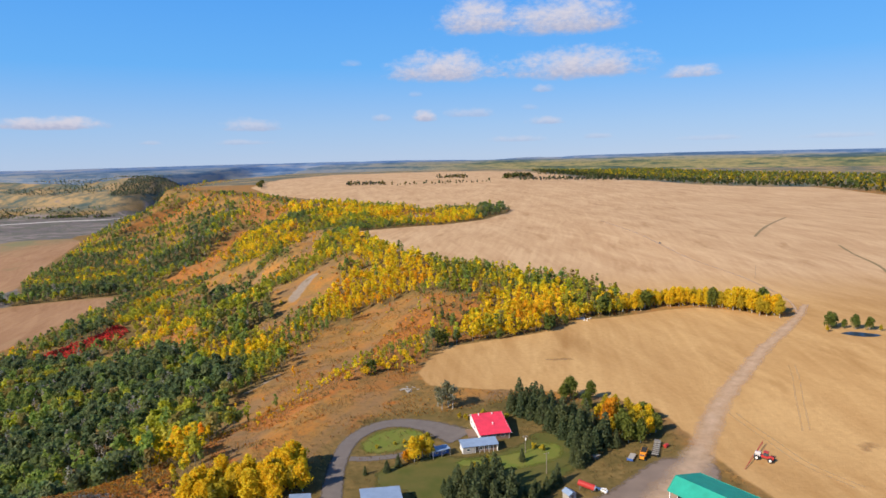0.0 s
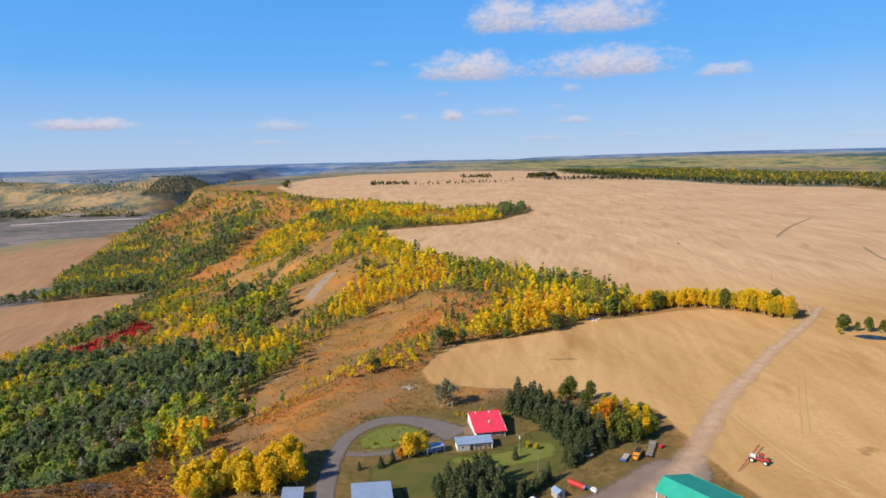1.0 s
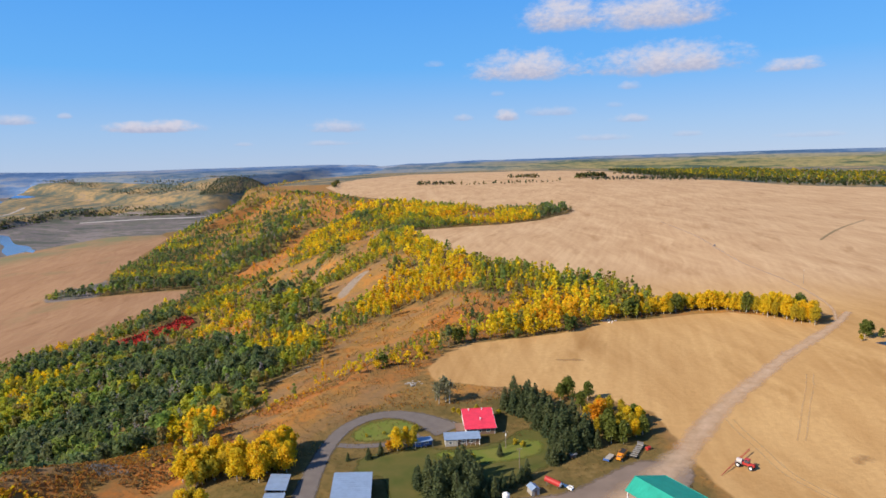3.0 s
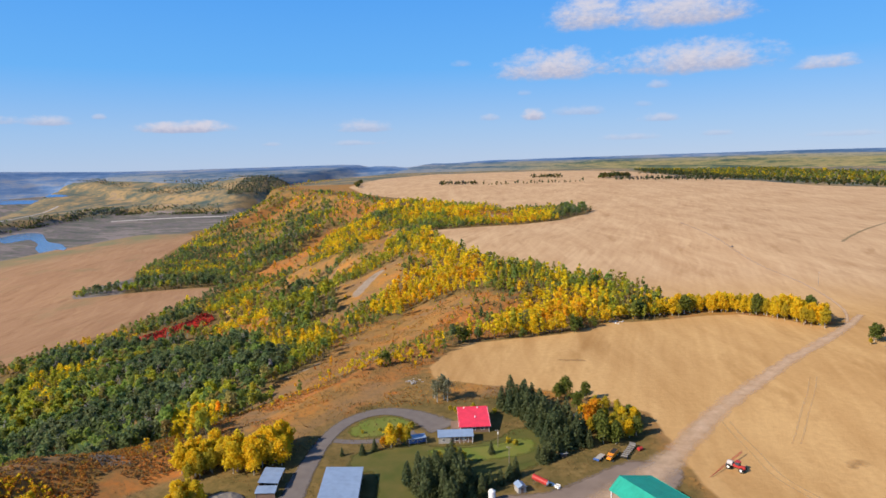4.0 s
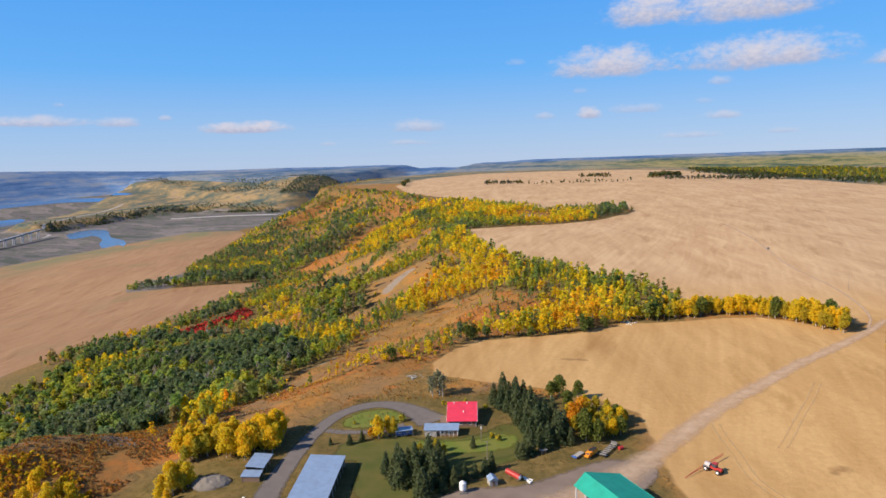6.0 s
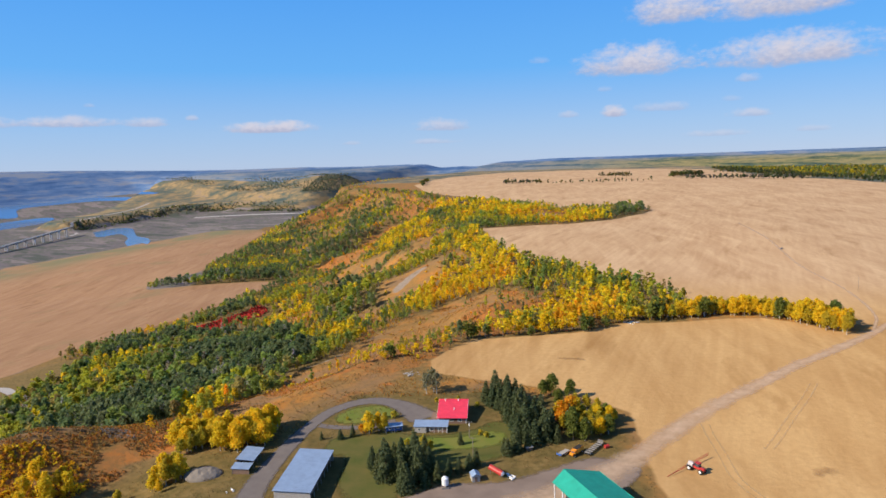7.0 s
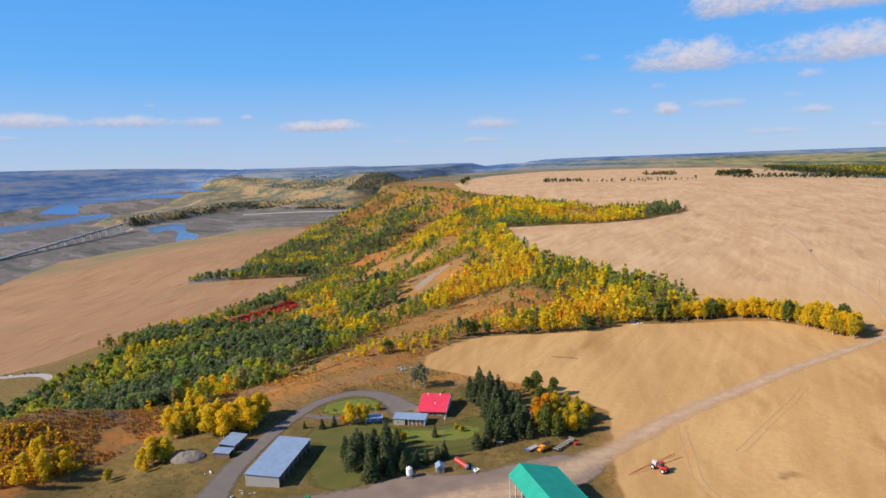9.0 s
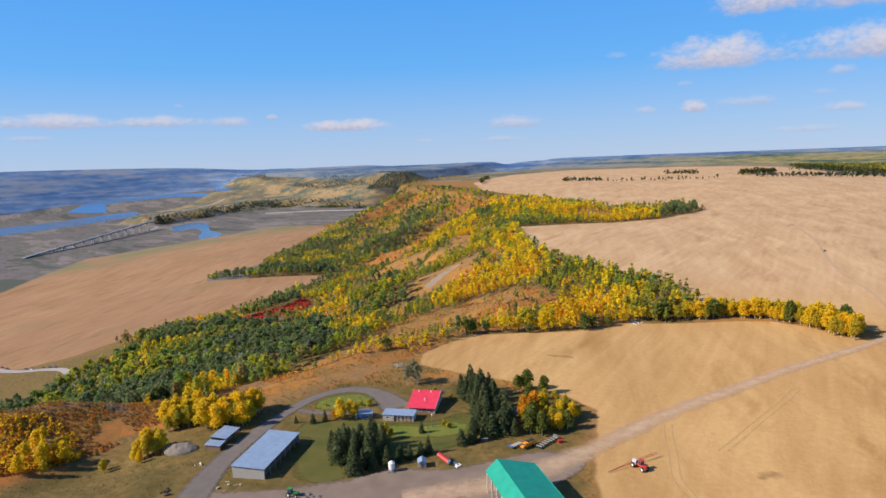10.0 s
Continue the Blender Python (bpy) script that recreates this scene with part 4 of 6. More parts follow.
def woodland(x0, x1, y0, y1, step):
    """Trees and shrubs of the slopes, stand by stand."""
    x, y = scatter(x0, x1, y0, y1, step)
    z, u = land(x, y)
    fi, vi, fl = inside(FIELD, x, y), inside(VFIELD, x, y), inside(FLOOR, x, y)
    spit = inside(SPIT, x, y)
    ok = (fi < -2) & (vi < -3) & (u > -0.08) & ((fl < -22 + 18 * fbm(x / 30, y / 30, 35)) | (spit > -25) | (y > 1000) & (fl < 4)) & (inside(YARD, x, y) < -3) & (inside(UPLAND, x, y) < -100)
    for p, q, r in SCARS:
        ok &= line_dist([p, q], x, y)[0] > r * 1.1
    ok &= ~((x < -422 - 0.3 * (y - 400)) & (y < 520)) & (inside(RED_PATCH, x, y) < 2)
    ok &= (line_dist(KNOLL, x, y)[0] > 24) | (y > 240)
    ok &= ~((u < 0.03) & (y < 330) & (x > -100))
    x, y, z, u, fl, spit = x[ok], y[ok], z[ok], u[ok], fl[ok], spit[ok]
    n = len(x)
    kind = cover(x, y)
    bare = bare_ness(x, y, u)
    clump, drift = fbm(x / 30, y / 30, 31, 3), fbm(x / 55, y / 45, 41, 3)
    share = np.array([MIXES[k][0] for k in range(9)])[kind]
    share = np.where(kind == 0, share * np.clip(1.25 - 1.3 * bare, 0, 1), share * np.where(kind == 6, 0.4 + 1.5 * smooth(0.4, 0.6, clump), np.where(kind == 5, 0.55 + 0.6 * smooth(0.36, 0.52, clump), 1.0)))
    share = share * np.where((y > 1900) & (kind == 0), 0.55, 1.0) * smooth(-0.02, 0.06, u + 0.08 * (y < 1500))
    grow = rng.random(n)
    tree = (grow < share) & (inside(CLEARING, x, y) < 0)
    bush = ~tree & (rng.random(n) < np.array([MIXES[k][1] for k in range(9)])[kind])
    # neighbours in a clone turn together: the colour is drawn by a smooth field with some single trees out of step
    draw = 0.5 + 0.499 * np.tanh(0.8 * ((drift - 0.5) * 6.5 + rng.normal(0, 0.75, n)))
    order = np.array([4, 8, 3, 5, 2, 0, 1, 6, 7])
    tone = np.zeros(n, int)
    for k in range(9):
        edges = np.cumsum(np.array(MIXES[k][3])[order])
        tone = np.where(kind == k, order[np.clip(np.searchsorted(edges, draw), 0, 8)], tone)
    tone = np.where((y > 1900) & (tone < 2), 5, tone)
    low_bush = bush & (rng.random(n) < 0.75)
    tone = np.where(low_bush, rng.choice([6, 6, 1, 5, 0], n), tone)
    rgb = PALETTE[tone] * rng.uniform(0.78, 1.15, (n, 1)) * rng.uniform(0.92, 1.08, (n, 3))
    size = np.array([MIXES[k][2] for k in range(9)])[kind] * (0.58 + 0.68 * rng.random(n))
    size = np.where(tree, size, rng.uniform(0.45, 1.05, n))
    form = np.where((kind == 1) & (tone != 8), 5, np.where(tone == 8, 4, np.where((kind == 5) | (kind == 3) & (rng.random(n) < 0.3), 3, 0)))
    keep = tree | bush
    return np.column_stack([x, y, z, size, np.where(tree, form, 1), rgb])[keep]


near_wood = woodland(-620, 130, 215, 640, 4.9)
mid_wood = woodland(-900, 120, 640, 1400, 6.8)
far_wood = woodland(-1350, 120, 1400, 3000, 10.5)
far_wood[:, 3] *= 1.25
mid_wood[:, 3] *= 1.1
forest("hillside_wood", near_wood, NEAR, "aspen wood in yellow and green on the valley slope")
forest("ravine_wood", mid_wood, MID, "mixed golden and green aspen wood with rust shrubs in the ravines")
forest("far_slope_wood", far_wood, FAR, "far autumn woodland on the valley slope")
red_x, red_y = scatter(-455, -385, 660, 785, 2.6)
red_in = inside(RED_PATCH, red_x + 10 * (fbm(red_x / 12, red_y / 12, 19) - 0.5), red_y) > -5
red_x, red_y = red_x[red_in], red_y[red_in]
forest("red_shrubs", np.column_stack([red_x, red_y, land(red_x, red_y)[0], rng.uniform(0.5, 1.1, len(red_x)), np.ones(len(red_x)), np.array(RED) * rng.uniform(0.7, 1.1, (len(red_x), 1))]), MID, "carpet of bright red autumn shrubs on the slope", "shrubs")


# ---- single trees ----
def leafy_tree(name, leaf, label, category, n=1150, size=0.55, high=13.0, start=3.2, radius=3.2, lobes=16, bark=BARK):
    """One broadleaf tree with a trunk, limbs and a crown of leaf sprays."""
    gen = np.random.default_rng(len(name) * 17 + int(high * 10) + lobes)
    ob = new(name)
    tagged(ob, label, category)
    bm = bmesh.new()
    rod(bm, (0, 0, -0.5), (0.1, 0.05, high * 0.45), 0.24, 0.16, 7)
    rod(bm, (0.1, 0.05, high * 0.45), (0, 0.15, high * 0.9), 0.16, 0.04, 6)
    for k in range(5):
        a, z = k * 2.4, high * (0.35 + 0.1 * k)
        rod(bm, (0.08, 0.05, z), (math.cos(a) * radius * 0.6, math.sin(a) * radius * 0.6, z + high * 0.14), 0.08, 0.03, 5)
    part("trunk", bm, bark, ob)
    v, q = crown(n, high, start, radius, size, gen, lobes)
    cr = new("crown", quad_mesh("crown", v, q, leaf))
    cr.parent = ob
    return ob


def spruce_tree(high=13.0, radius=2.6, seed=1):
    gen = np.random.default_rng(seed)
    ob = tagged(new("spruce"), "dark green spruce with drooping branches in the farmyard", "spruce tree")
    bm = bmesh.new()
    rod(bm, (0, 0, -0.4), (0, 0, high * 0.97), 0.22, 0.03, 7)
    part("trunk", bm, DARK_BARK, ob)
    v, q = spruce_quads(high, radius, 1100, gen)
    cr = new("crown", quad_mesh("crown", v, q, SPRUCE_LEAF))
    cr.parent = ob
    return ob


def plant(kinds, places, group):
    """Sets copies of the model trees at (x, y, size) and removes the need for the models by placing them first."""
    for i, (x, y, s, *which) in enumerate(places):
        model = kinds[which[0] if which else i % len(kinds)]
        m = pose(x, y, ground(x, y) - 0.1, 0, 0, (i * 137) % 360) @ Matrix.Diagonal((s * (0.94 + 0.03 * (i % 5)), s * (0.94 + 0.03 * (i % 5)), s, 1))
        if "placed" not in model:
            model["placed"] = 1
            model.matrix_basis = m
            tagged(model, group=group)
        else:
            tagged(copy_thing(model, m), group=group)


SPRUCES = [spruce_tree(11.6, 3.3, 1), spruce_tree(10.6, 3.0, 2), spruce_tree(10.0, 3.6, 3), spruce_tree(12.4, 3.1, 4)]
GOLDS = [leafy_tree("aspen", GOLD_LEAF, "golden-leaved aspen with a pale trunk", "aspen tree", start=0.6, radius=4.3, lobes=24),
         leafy_tree("aspen", GOLD_LEAF, "golden-leaved aspen with a pale trunk", "aspen tree", high=14, start=1.0, radius=3.9, lobes=22)]
LIMES = [leafy_tree("aspen", LIME_LEAF, "half-turned aspen in yellow and green with a pale trunk", "aspen tree", high=13.5, start=0.5, radius=4.3, lobes=24)]
GREENS = [leafy_tree("poplar", GREEN_LEAF, "green-leaved poplar with a dense rounded crown", "poplar tree", high=12, radius=4.2, start=0.5, lobes=20)]
ORANGES = [leafy_tree("maple", ORANGE_LEAF, "bright orange maple in full autumn colour", "maple tree", high=11, radius=3.9, start=0.5, lobes=18)]
WILLOWS = [leafy_tree("willow", GREY_LEAF, "thin grey-green willow with an open crown", "willow tree", n=300, size=0.45, high=9, radius=3.2, start=1.6, lobes=16)]
BUSHES = [leafy_tree("bush", LIME_LEAF, "low round bush with yellow-green leaves", "bush", n=220, size=0.36, high=2.6, radius=1.6, start=0.1, lobes=6, bark=DARK_BARK)]
GOLD_BUSHES = [leafy_tree("bush", GOLD_LEAF, "golden bush with small leaves", "bush", n=240, size=0.4, high=4.2, radius=2.2, start=0.2, lobes=7, bark=DARK_BARK)]
ORANGE_BUSHES = [leafy_tree("bush", ORANGE_LEAF, "orange autumn bush on dry grass", "bush", n=240, size=0.4, high=3.2, radius=2.2, start=0.1, lobes=7, bark=DARK_BARK)]
GREEN_BUSHES = [leafy_tree("bush", GREEN_LEAF, "dark green bush on the field's edge", "bush", n=300, size=0.5, high=5.5, radius=3.4, start=0.2, lobes=8, bark=DARK_BARK)]

# wind-break of spruces behind the house, and the belt in front of it
plant(SPRUCES, [(27, 283, 1.0), (31, 279, 1.1), (34, 284, 1.2), (38, 281, 1.3), (35, 276, 0.95), (41, 285, 1.1), (45, 280, 1.0), (40, 272, 1.0), (43, 276, 1.05),
                (46, 268, 0.9), (42, 264, 0.95), (47, 261, 1.05), (51, 265, 1.1), (50, 256, 1.1), (54, 259, 1.0), (52, 250, 1.0), (56, 252, 1.1), (59, 247, 0.9), (54, 244, 0.85),
                (63, 251, 0.85), (61, 256, 0.9), (66, 247, 0.7), (37, 286, 1.1), (31, 286, 1.0), (44, 270, 1.1), (48, 272, 1.0), (53, 269, 0.95), (57, 262, 0.95), (46, 256, 0.9), (49, 249, 0.95), (57, 244, 0.9), (61, 247, 0.95), (59, 257, 1.0), (49, 243, 0.75), (48, 231, 0.62), (51, 235, 0.7), (46, 234, 0.55), (55, 238, 0.6)], "spruces behind the house")
plant(SPRUCES, [(-1, 208, 0.83), (2, 213, 0.94), (4, 204, 0.88), (8, 200, 0.94), (9, 214, 0.99), (11, 207, 1.04), (12, 221, 0.88), (15, 213, 0.99), (17, 219, 0.94), (14, 201, 0.99),
                (18, 194, 0.99), (20, 203, 0.94), (21, 212, 0.88), (7, 219, 0.77), (24, 199, 0.55), (27, 204, 0.53), (30, 208, 0.55), (33, 212, 0.57), (36, 216, 0.55), (38, 219, 0.50), (25, 208, 0.50), (29, 212, 0.50), (1, 218, 0.6), (5, 209, 0.7), (6, 214, 0.8), (12, 214, 0.75), (13, 210, 0.85), (17, 207, 0.8), (19, 199, 0.75), (11, 203, 0.7), (16, 197, 0.7), (22, 206, 0.65), (10, 218, 0.65), (-3, 213, 0.5)], "spruces before the house")
plant(SPRUCES, [(27, 236, 0.52), (-33, 227, 0.33), (-25, 229, 0.42), (-21, 233, 0.36)], "young spruces on the lawn")
plant(GOLDS, [(-15, 237, 0.81), (-12, 241, 0.65)], "golden trees by the drive")
plant(LIMES, [(-9, 240, 0.65), (13, 229, 0.72), (8, 224, 0.72), (17, 226, 0.65)], "trees between the spruces")
plant(ORANGE_BUSHES, [(-19, 237, 1.17), (-17, 240, 1.04)], "bushes by the drive")
plant(BUSHES, [(-15, 255, 1.0), (-20, 253, 0.7), (-24, 252, 0.6), (-11, 256, 1.2), (-31, 249, 0.6), (10, 276, 1.1), (14, 279, 1.2), (6, 276, 1.0), (24, 276, 1.0), (33, 247, 0.9), (36, 245, 1.0), (3, 278, 0.8)], "bushes round the house")
# mixed clump at the field's edge
plant(ORANGES, [(66, 263, 1.05), (69, 267, 1.1)], "clump at the field's edge")
plant(LIMES + GOLDS[:1], [(72, 268, 1.04, 0), (76, 262, 0.98, 0), (70, 282, 0.98, 0), (81, 269, 0.88, 1), (78, 266, 0.9, 0), (74, 272, 0.85, 0), (85, 266, 0.7, 1), (75, 284, 0.88, 0), (84, 276, 0.8, 0), (64, 268, 0.95, 1), (79, 272, 0.95, 0), (86, 270, 0.85, 1), (80, 282, 0.8, 0), (88, 273, 0.7, 0), (71, 274, 0.95, 1), (67, 259, 0.9, 0), (75, 256, 1.0, 0), (79, 259, 1.0, 0), (82, 264, 0.95, 0), (83, 258, 0.8, 1)], "clump at the field's edge")
plant(GREENS, [(71, 257, 1.0), (77, 251, 0.85), (72, 251, 0.9), (84, 272, 0.73), (57, 298, 0.92), (53, 295, 0.73), (66, 296, 0.79), (62, 285, 0.73), (86, 260, 0.73)], "clump at the field's edge")
# bare-stemmed trees on the grass behind the drive
plant(WILLOWS, [(-5, 287, 1.15), (-2, 290, 1.2), (0, 288, 1.1), (-7, 291, 0.9)], "thin trees on the rough grass")
# aspens in front of the slope
spots = np.random.default_rng(3)
front = []
for cx, cy, rx, ry, n in ((-74, 215, 10, 5, 46), (-63, 223, 5, 6, 26), (-86, 208, 6, 4, 16), (-62, 232, 4, 4, 8)):
    for _ in range(n):
        front.append((cx + spots.normal(0, 0.6) * rx, cy + spots.normal(0, 0.6) * ry, spots.uniform(0.9, 1.25)))
plant(GOLDS + LIMES, front, "aspens at the slope's edge")
plant(GOLDS + LIMES, [(-76, 181, 1.25, 2), (-79, 184, 1.2, 0), (-77, 188, 1.2, 2), (-73, 186, 1.0, 0), (-73, 183, 0.9, 2), (-82, 187, 1.0, 0), (-81, 181, 1.0, 1), (-80, 178, 0.65, 0), (-88, 169, 0.72, 2), (-91, 172, 0.59, 2), (-75, 176, 0.52, 0), (-112, 160, 0.98, 0), (-116, 164, 1.04, 1), (-110, 168, 0.91, 0), (-120, 158, 0.98, 1),
                      (-117, 170, 0.78, 2), (-106, 156, 0.78, 2), (-124, 166, 0.91, 0), (-113, 150, 0.78, 0), (-128, 172, 0.78, 1)], "young aspens below the knoll")
# belt of aspens along the field road
belt = smooth_line([(112, 462), (128, 463), (146, 470), (163, 472), (180, 466), (195, 453), (207, 438), (215, 424)], 4.4)
rows = []
for i, (x, y) in enumerate(belt):
    for k in range(4):
        rows.append((x + spots.normal(0, 1.3) + 2.0 * k, y + spots.normal(0, 1.3) + 4.2 * k - 3, spots.uniform(0.95, 1.3) * (1.25 if i > len(belt) - 8 else 1.05), int(spots.choice([0, 1, 2, 2, 3], p=[0.32, 0.28, 0.2, 0.17, 0.03]))))
plant(GOLDS + LIMES + GREENS, rows, "belt of aspens by the road")
plant(GREEN_BUSHES, [(-6, 387, 1.5), (-9, 383, 1.2), (3, 391, 0.8), (62, 416, 1.2), (67, 420, 1.0), (30, 398, 0.7), (76, 428, 0.8), (106, 452, 1.4), (110, 457, 1.5), (-44, 336, 0.9)], "bushes along the stubble")
plant(GOLD_BUSHES, [(12, 397, 1.3), (22, 400, 1.5), (38, 404, 1.3), (47, 410, 1.6), (-20, 372, 1.0), (-28, 360, 1.1), (-33, 350, 1.0), (-40, 345, 1.1), (-47, 332, 1.0), (-55, 326, 0.9), (84, 440, 1.7), (94, 448, 1.8), (100, 455, 1.7), (88, 452, 1.8), (56, 416, 1.4), (33, 408, 1.5), (-36, 340, 0.8), (-25, 352, 0.8)], "bushes along the stubble")
# pond and its willows
plant(GREENS + LIMES, [(232, 389, 0.95, 0), (236, 392, 0.8, 0), (246, 386, 0.78, 0), (252, 382, 0.7, 0), (262, 375, 0.72, 0), (257, 379, 0.5, 1), (241, 389, 0.5, 0), (228, 384, 0.5, 1), (266, 370, 0.6, 0)], "trees round the pond")
tagged(patch("pond", [(233, 379), (240, 381), (248, 376), (252, 371), (246, 369), (238, 372)], 0.2, POND_WATER, 3), "small dark blue pond in the stubble", "pond", kind="structure")

# ---- low growth as one body ----
gen = np.random.default_rng(11)
SCRUB = np.array([(0.52, 0.22, 0.045), (0.46, 0.27, 0.08), (0.40, 0.28, 0.11), (0.58, 0.34, 0.05), (0.30, 0.22, 0.08), (0.24, 0.16, 0.08)])
kx, ky = gen.uniform(-205, -88, 15000), gen.uniform(120, 262, 15000)
kz, ku = land(kx, ky)
near_crest = line_dist(KNOLL, kx, ky)[0]
patchy = fbm(kx / 14, ky / 14, 77)
keep = (near_crest < 44) & (patchy > 0.34) & (kx + 0.6 * (ky - 150) < -58) & (inside(YARD, kx, ky) < 4)
golden = (np.hypot((kx + 126) / 24, (ky - 158) / 22) < 0.75 + 0.6 * patchy)
silver = np.hypot((kx + 124) / 13, (ky - 208) / 6) < 0.3 + 0.8 * patchy
tint = SCRUB[np.where(patchy > 0.52, gen.choice([0, 0, 3, 1], 15000), gen.choice([1, 4, 5, 0], 15000))] * gen.uniform(0.8, 1.15, (15000, 1))
tint = np.where(golden[:, None], PALETTE[gen.choice([1, 1, 0, 6], 15000)] * gen.uniform(0.75, 1.0, (15000, 1)), tint)
tint = np.where((silver & ~golden)[:, None], np.array((0.34, 0.31, 0.27)) * gen.uniform(0.7, 1.1, (15000, 1)), tint)
forest("knoll_shrubs", np.column_stack([kx, ky, kz, gen.uniform(0.2, 0.46, 15000) * np.where(golden, 1.6, 1.0), np.ones(15000), tint])[keep], {1: [shrub(9, 0.85, gen) for _ in range(8)]}, "rust, golden and silvery shrubs on the grassy knoll", "shrubs")
ex, ey = gen.uniform(-200, 60, 42000), gen.uniform(225, 640, 42000)
ez, eu = land(ex, ey)
ek = cover(ex, ey)
thick = fbm(ex / 13, ey / 13, 71)
keep = (inside(FIELD, ex, ey) < -2) & (inside(YARD, ex, ey) < 4) & ((ek == 8) & (thick > 0.36) | np.isin(ek, (0, 5, 6)) & (thick > 0.46) | (ek == 7) & (thick > 0.5))
drift = fbm(ex / 22, ey / 22, 73)
tint = np.where((drift > 0.5)[:, None], SCRUB[gen.choice([0, 0, 3, 1], 42000)], SCRUB[gen.choice([1, 2, 2, 4], 42000)]) * gen.uniform(0.9, 1.25, (42000, 1))
forest("grass_slope_shrubs", np.column_stack([ex, ey, ez, gen.uniform(0.12, 0.32, 42000) * np.where(ek == 8, 1.3, 1.0), np.ones(42000), tint])[keep], {1: [shrub(6, 1.0, gen) for _ in range(8)]}, "low rust and straw shrubs in the slope grass", "shrubs")

# straw tufts on the unmown ground
TUFTS = {1: [shrub(7, 0.5, gen) for _ in range(6)]}
STRAW = np.array([(0.46, 0.33, 0.14), (0.34, 0.26, 0.10), (0.24, 0.20, 0.075), (0.50, 0.30, 0.10), (0.42, 0.20, 0.06)])
tx, ty = gen.uniform(-120, 125, 16000), gen.uniform(135, 345, 16000)
mown = [(-28, 213), (-29, 230), (-8, 243), (26, 250), (46, 260), (52, 244), (34, 216), (14, 184), (-9, 192)]
drive = line_dist([(-18, 140), (-30, 160), (-38, 184), (-43, 212), (-45, 238), (-43, 256), (-36, 268), (-26, 273), (-14, 271), (3, 259)], tx, ty)[0]
gravel = inside([(-30, 150), (-30, 161), (-6, 173), (18, 190), (50, 210), (82, 238), (100, 232), (86, 192), (96, 150), (60, 100), (0, 105)], tx, ty)
lane = line_dist([(232, 424), (160, 336), (108, 260), (80, 214)], tx, ty)[0]
shed_in = np.maximum(inside([(-33, 209), (-16, 212), (-10, 176), (-26, 173)], tx, ty), inside([(-58, 208), (-47, 210), (-43, 189), (-55, 188)], tx, ty))
house_in = np.maximum(inside([(6, 276), (24, 278), (30, 240), (0, 236), (-14, 236), (-14, 250), (0, 254)], tx, ty), inside([(66, 204), (90, 218), (112, 186), (92, 168)], tx, ty))
ok = (inside(FIELD, tx, ty) < -1) & (inside(mown, tx, ty) < 0) & (drive > 4.5) & (gravel < -0.5) & (lane > 8) & (shed_in < 0) & (house_in < 0) & (fbm(tx / 9, ty / 9, 88) > 0.42) & (tx > -112)
tx, ty = tx[ok], ty[ok]
forest("dry_grass", np.column_stack([tx, ty, land(tx, ty)[0], gen.uniform(0.14, 0.36, len(tx)), np.ones(len(tx)), STRAW[gen.integers(0, 5, len(tx))] * gen.uniform(0.4, 0.8, (len(tx), 1))]), TUFTS, "tufts of dry straw-coloured grass round the yard", "grass")
tagged(patch("garden_pond", [(56, 272), (60, 279), (64, 280), (66, 274), (62, 268)], 0.2, POND_WATER, 3), "small dark pond among the trees", "pond", kind="structure")

# ---- far groves in the stubble ----
def grove(pts, width, step, palette, size, seed):
    g = np.random.default_rng(seed)
    c = smooth_line(pts, step)
    rowsg = []
    for x, y in c:
        for _ in range(max(1, int(width / 9))):
            px, py = x + g.normal(0, 3), y + g.normal(0, width * 0.4)
            rowsg.append((px, py, ground(px, py), size * g.uniform(0.5, 1.2), 0, *(PALETTE[g.choice(palette)] * g.uniform(0.3, 0.6))))
    return rowsg


for pts, width, step, pal, size, seed in (
        ([(-360, 2203), (-300, 2210), (-235, 2206)], 30, 8, (4, 5, 8), 1.16, 1),
        ([(-200, 2140), (-100, 2160), (0, 2190), (60, 2215), (130, 2235)], 10, 13, (4, 5, 3), 1.08, 2),
        ([(195, 2473), (250, 2540), (311, 2608)], 50, 9, (4, 3, 5), 1.55, 3),
        ([(245, 2336), (330, 2330), (450, 2330), (600, 2325)], 18, 8, (4, 4, 8), 1.24, 4),
        ([(-60, 2628), (0, 2600), (50, 2564)], 30, 9, (4, 5), 1.24, 5),
        ([(380, 2900), (520, 2880), (640, 2800)], 15, 12, (4, 5), 1.24, 6),
        ([(-720, 2450), (-690, 2300), (-640, 2150)], 20, 14, (4, 5, 2), 1.24, 7)):
    forest("field_grove", np.array(grove(pts, width, step, pal, size, seed)), FAR, "dark far grove in the stubble field", "grove")

wx, wy = scatter(450, 2600, 1400, 3700, 22)
wi = inside(FIELD, wx, wy)
ok = (wi < -4) & (wi > -750)
wx, wy = wx[ok], wy[ok]
wpick = np.where((wy < 1750) & (wx > 1050) & (gen.random(len(wx)) < 0.6), gen.choice([0, 2, 0], len(wx)), gen.choice([4, 4, 3, 4, 5], len(wx)))
wi = wi[ok]
wpick = np.where(wi < -140, gen.choice([2, 5, 3, 0, 3], len(wx)), wpick)
# front rows get darker leaf colours in place of a cloud's shadow
wrgb = PALETTE[wpick] * gen.uniform(0.4, 0.75, (len(wx), 1)) * np.where(wi < -140, 1.1, 0.75)[:, None]
forest("plateau_wood", np.column_stack([wx, wy, land(wx, wy)[0], gen.uniform(0.9, 1.4, len(wx)), np.zeros(len(wx)), wrgb]), FAR, "wood along the far side of the stubble, front rows darkened as cloud shadow")

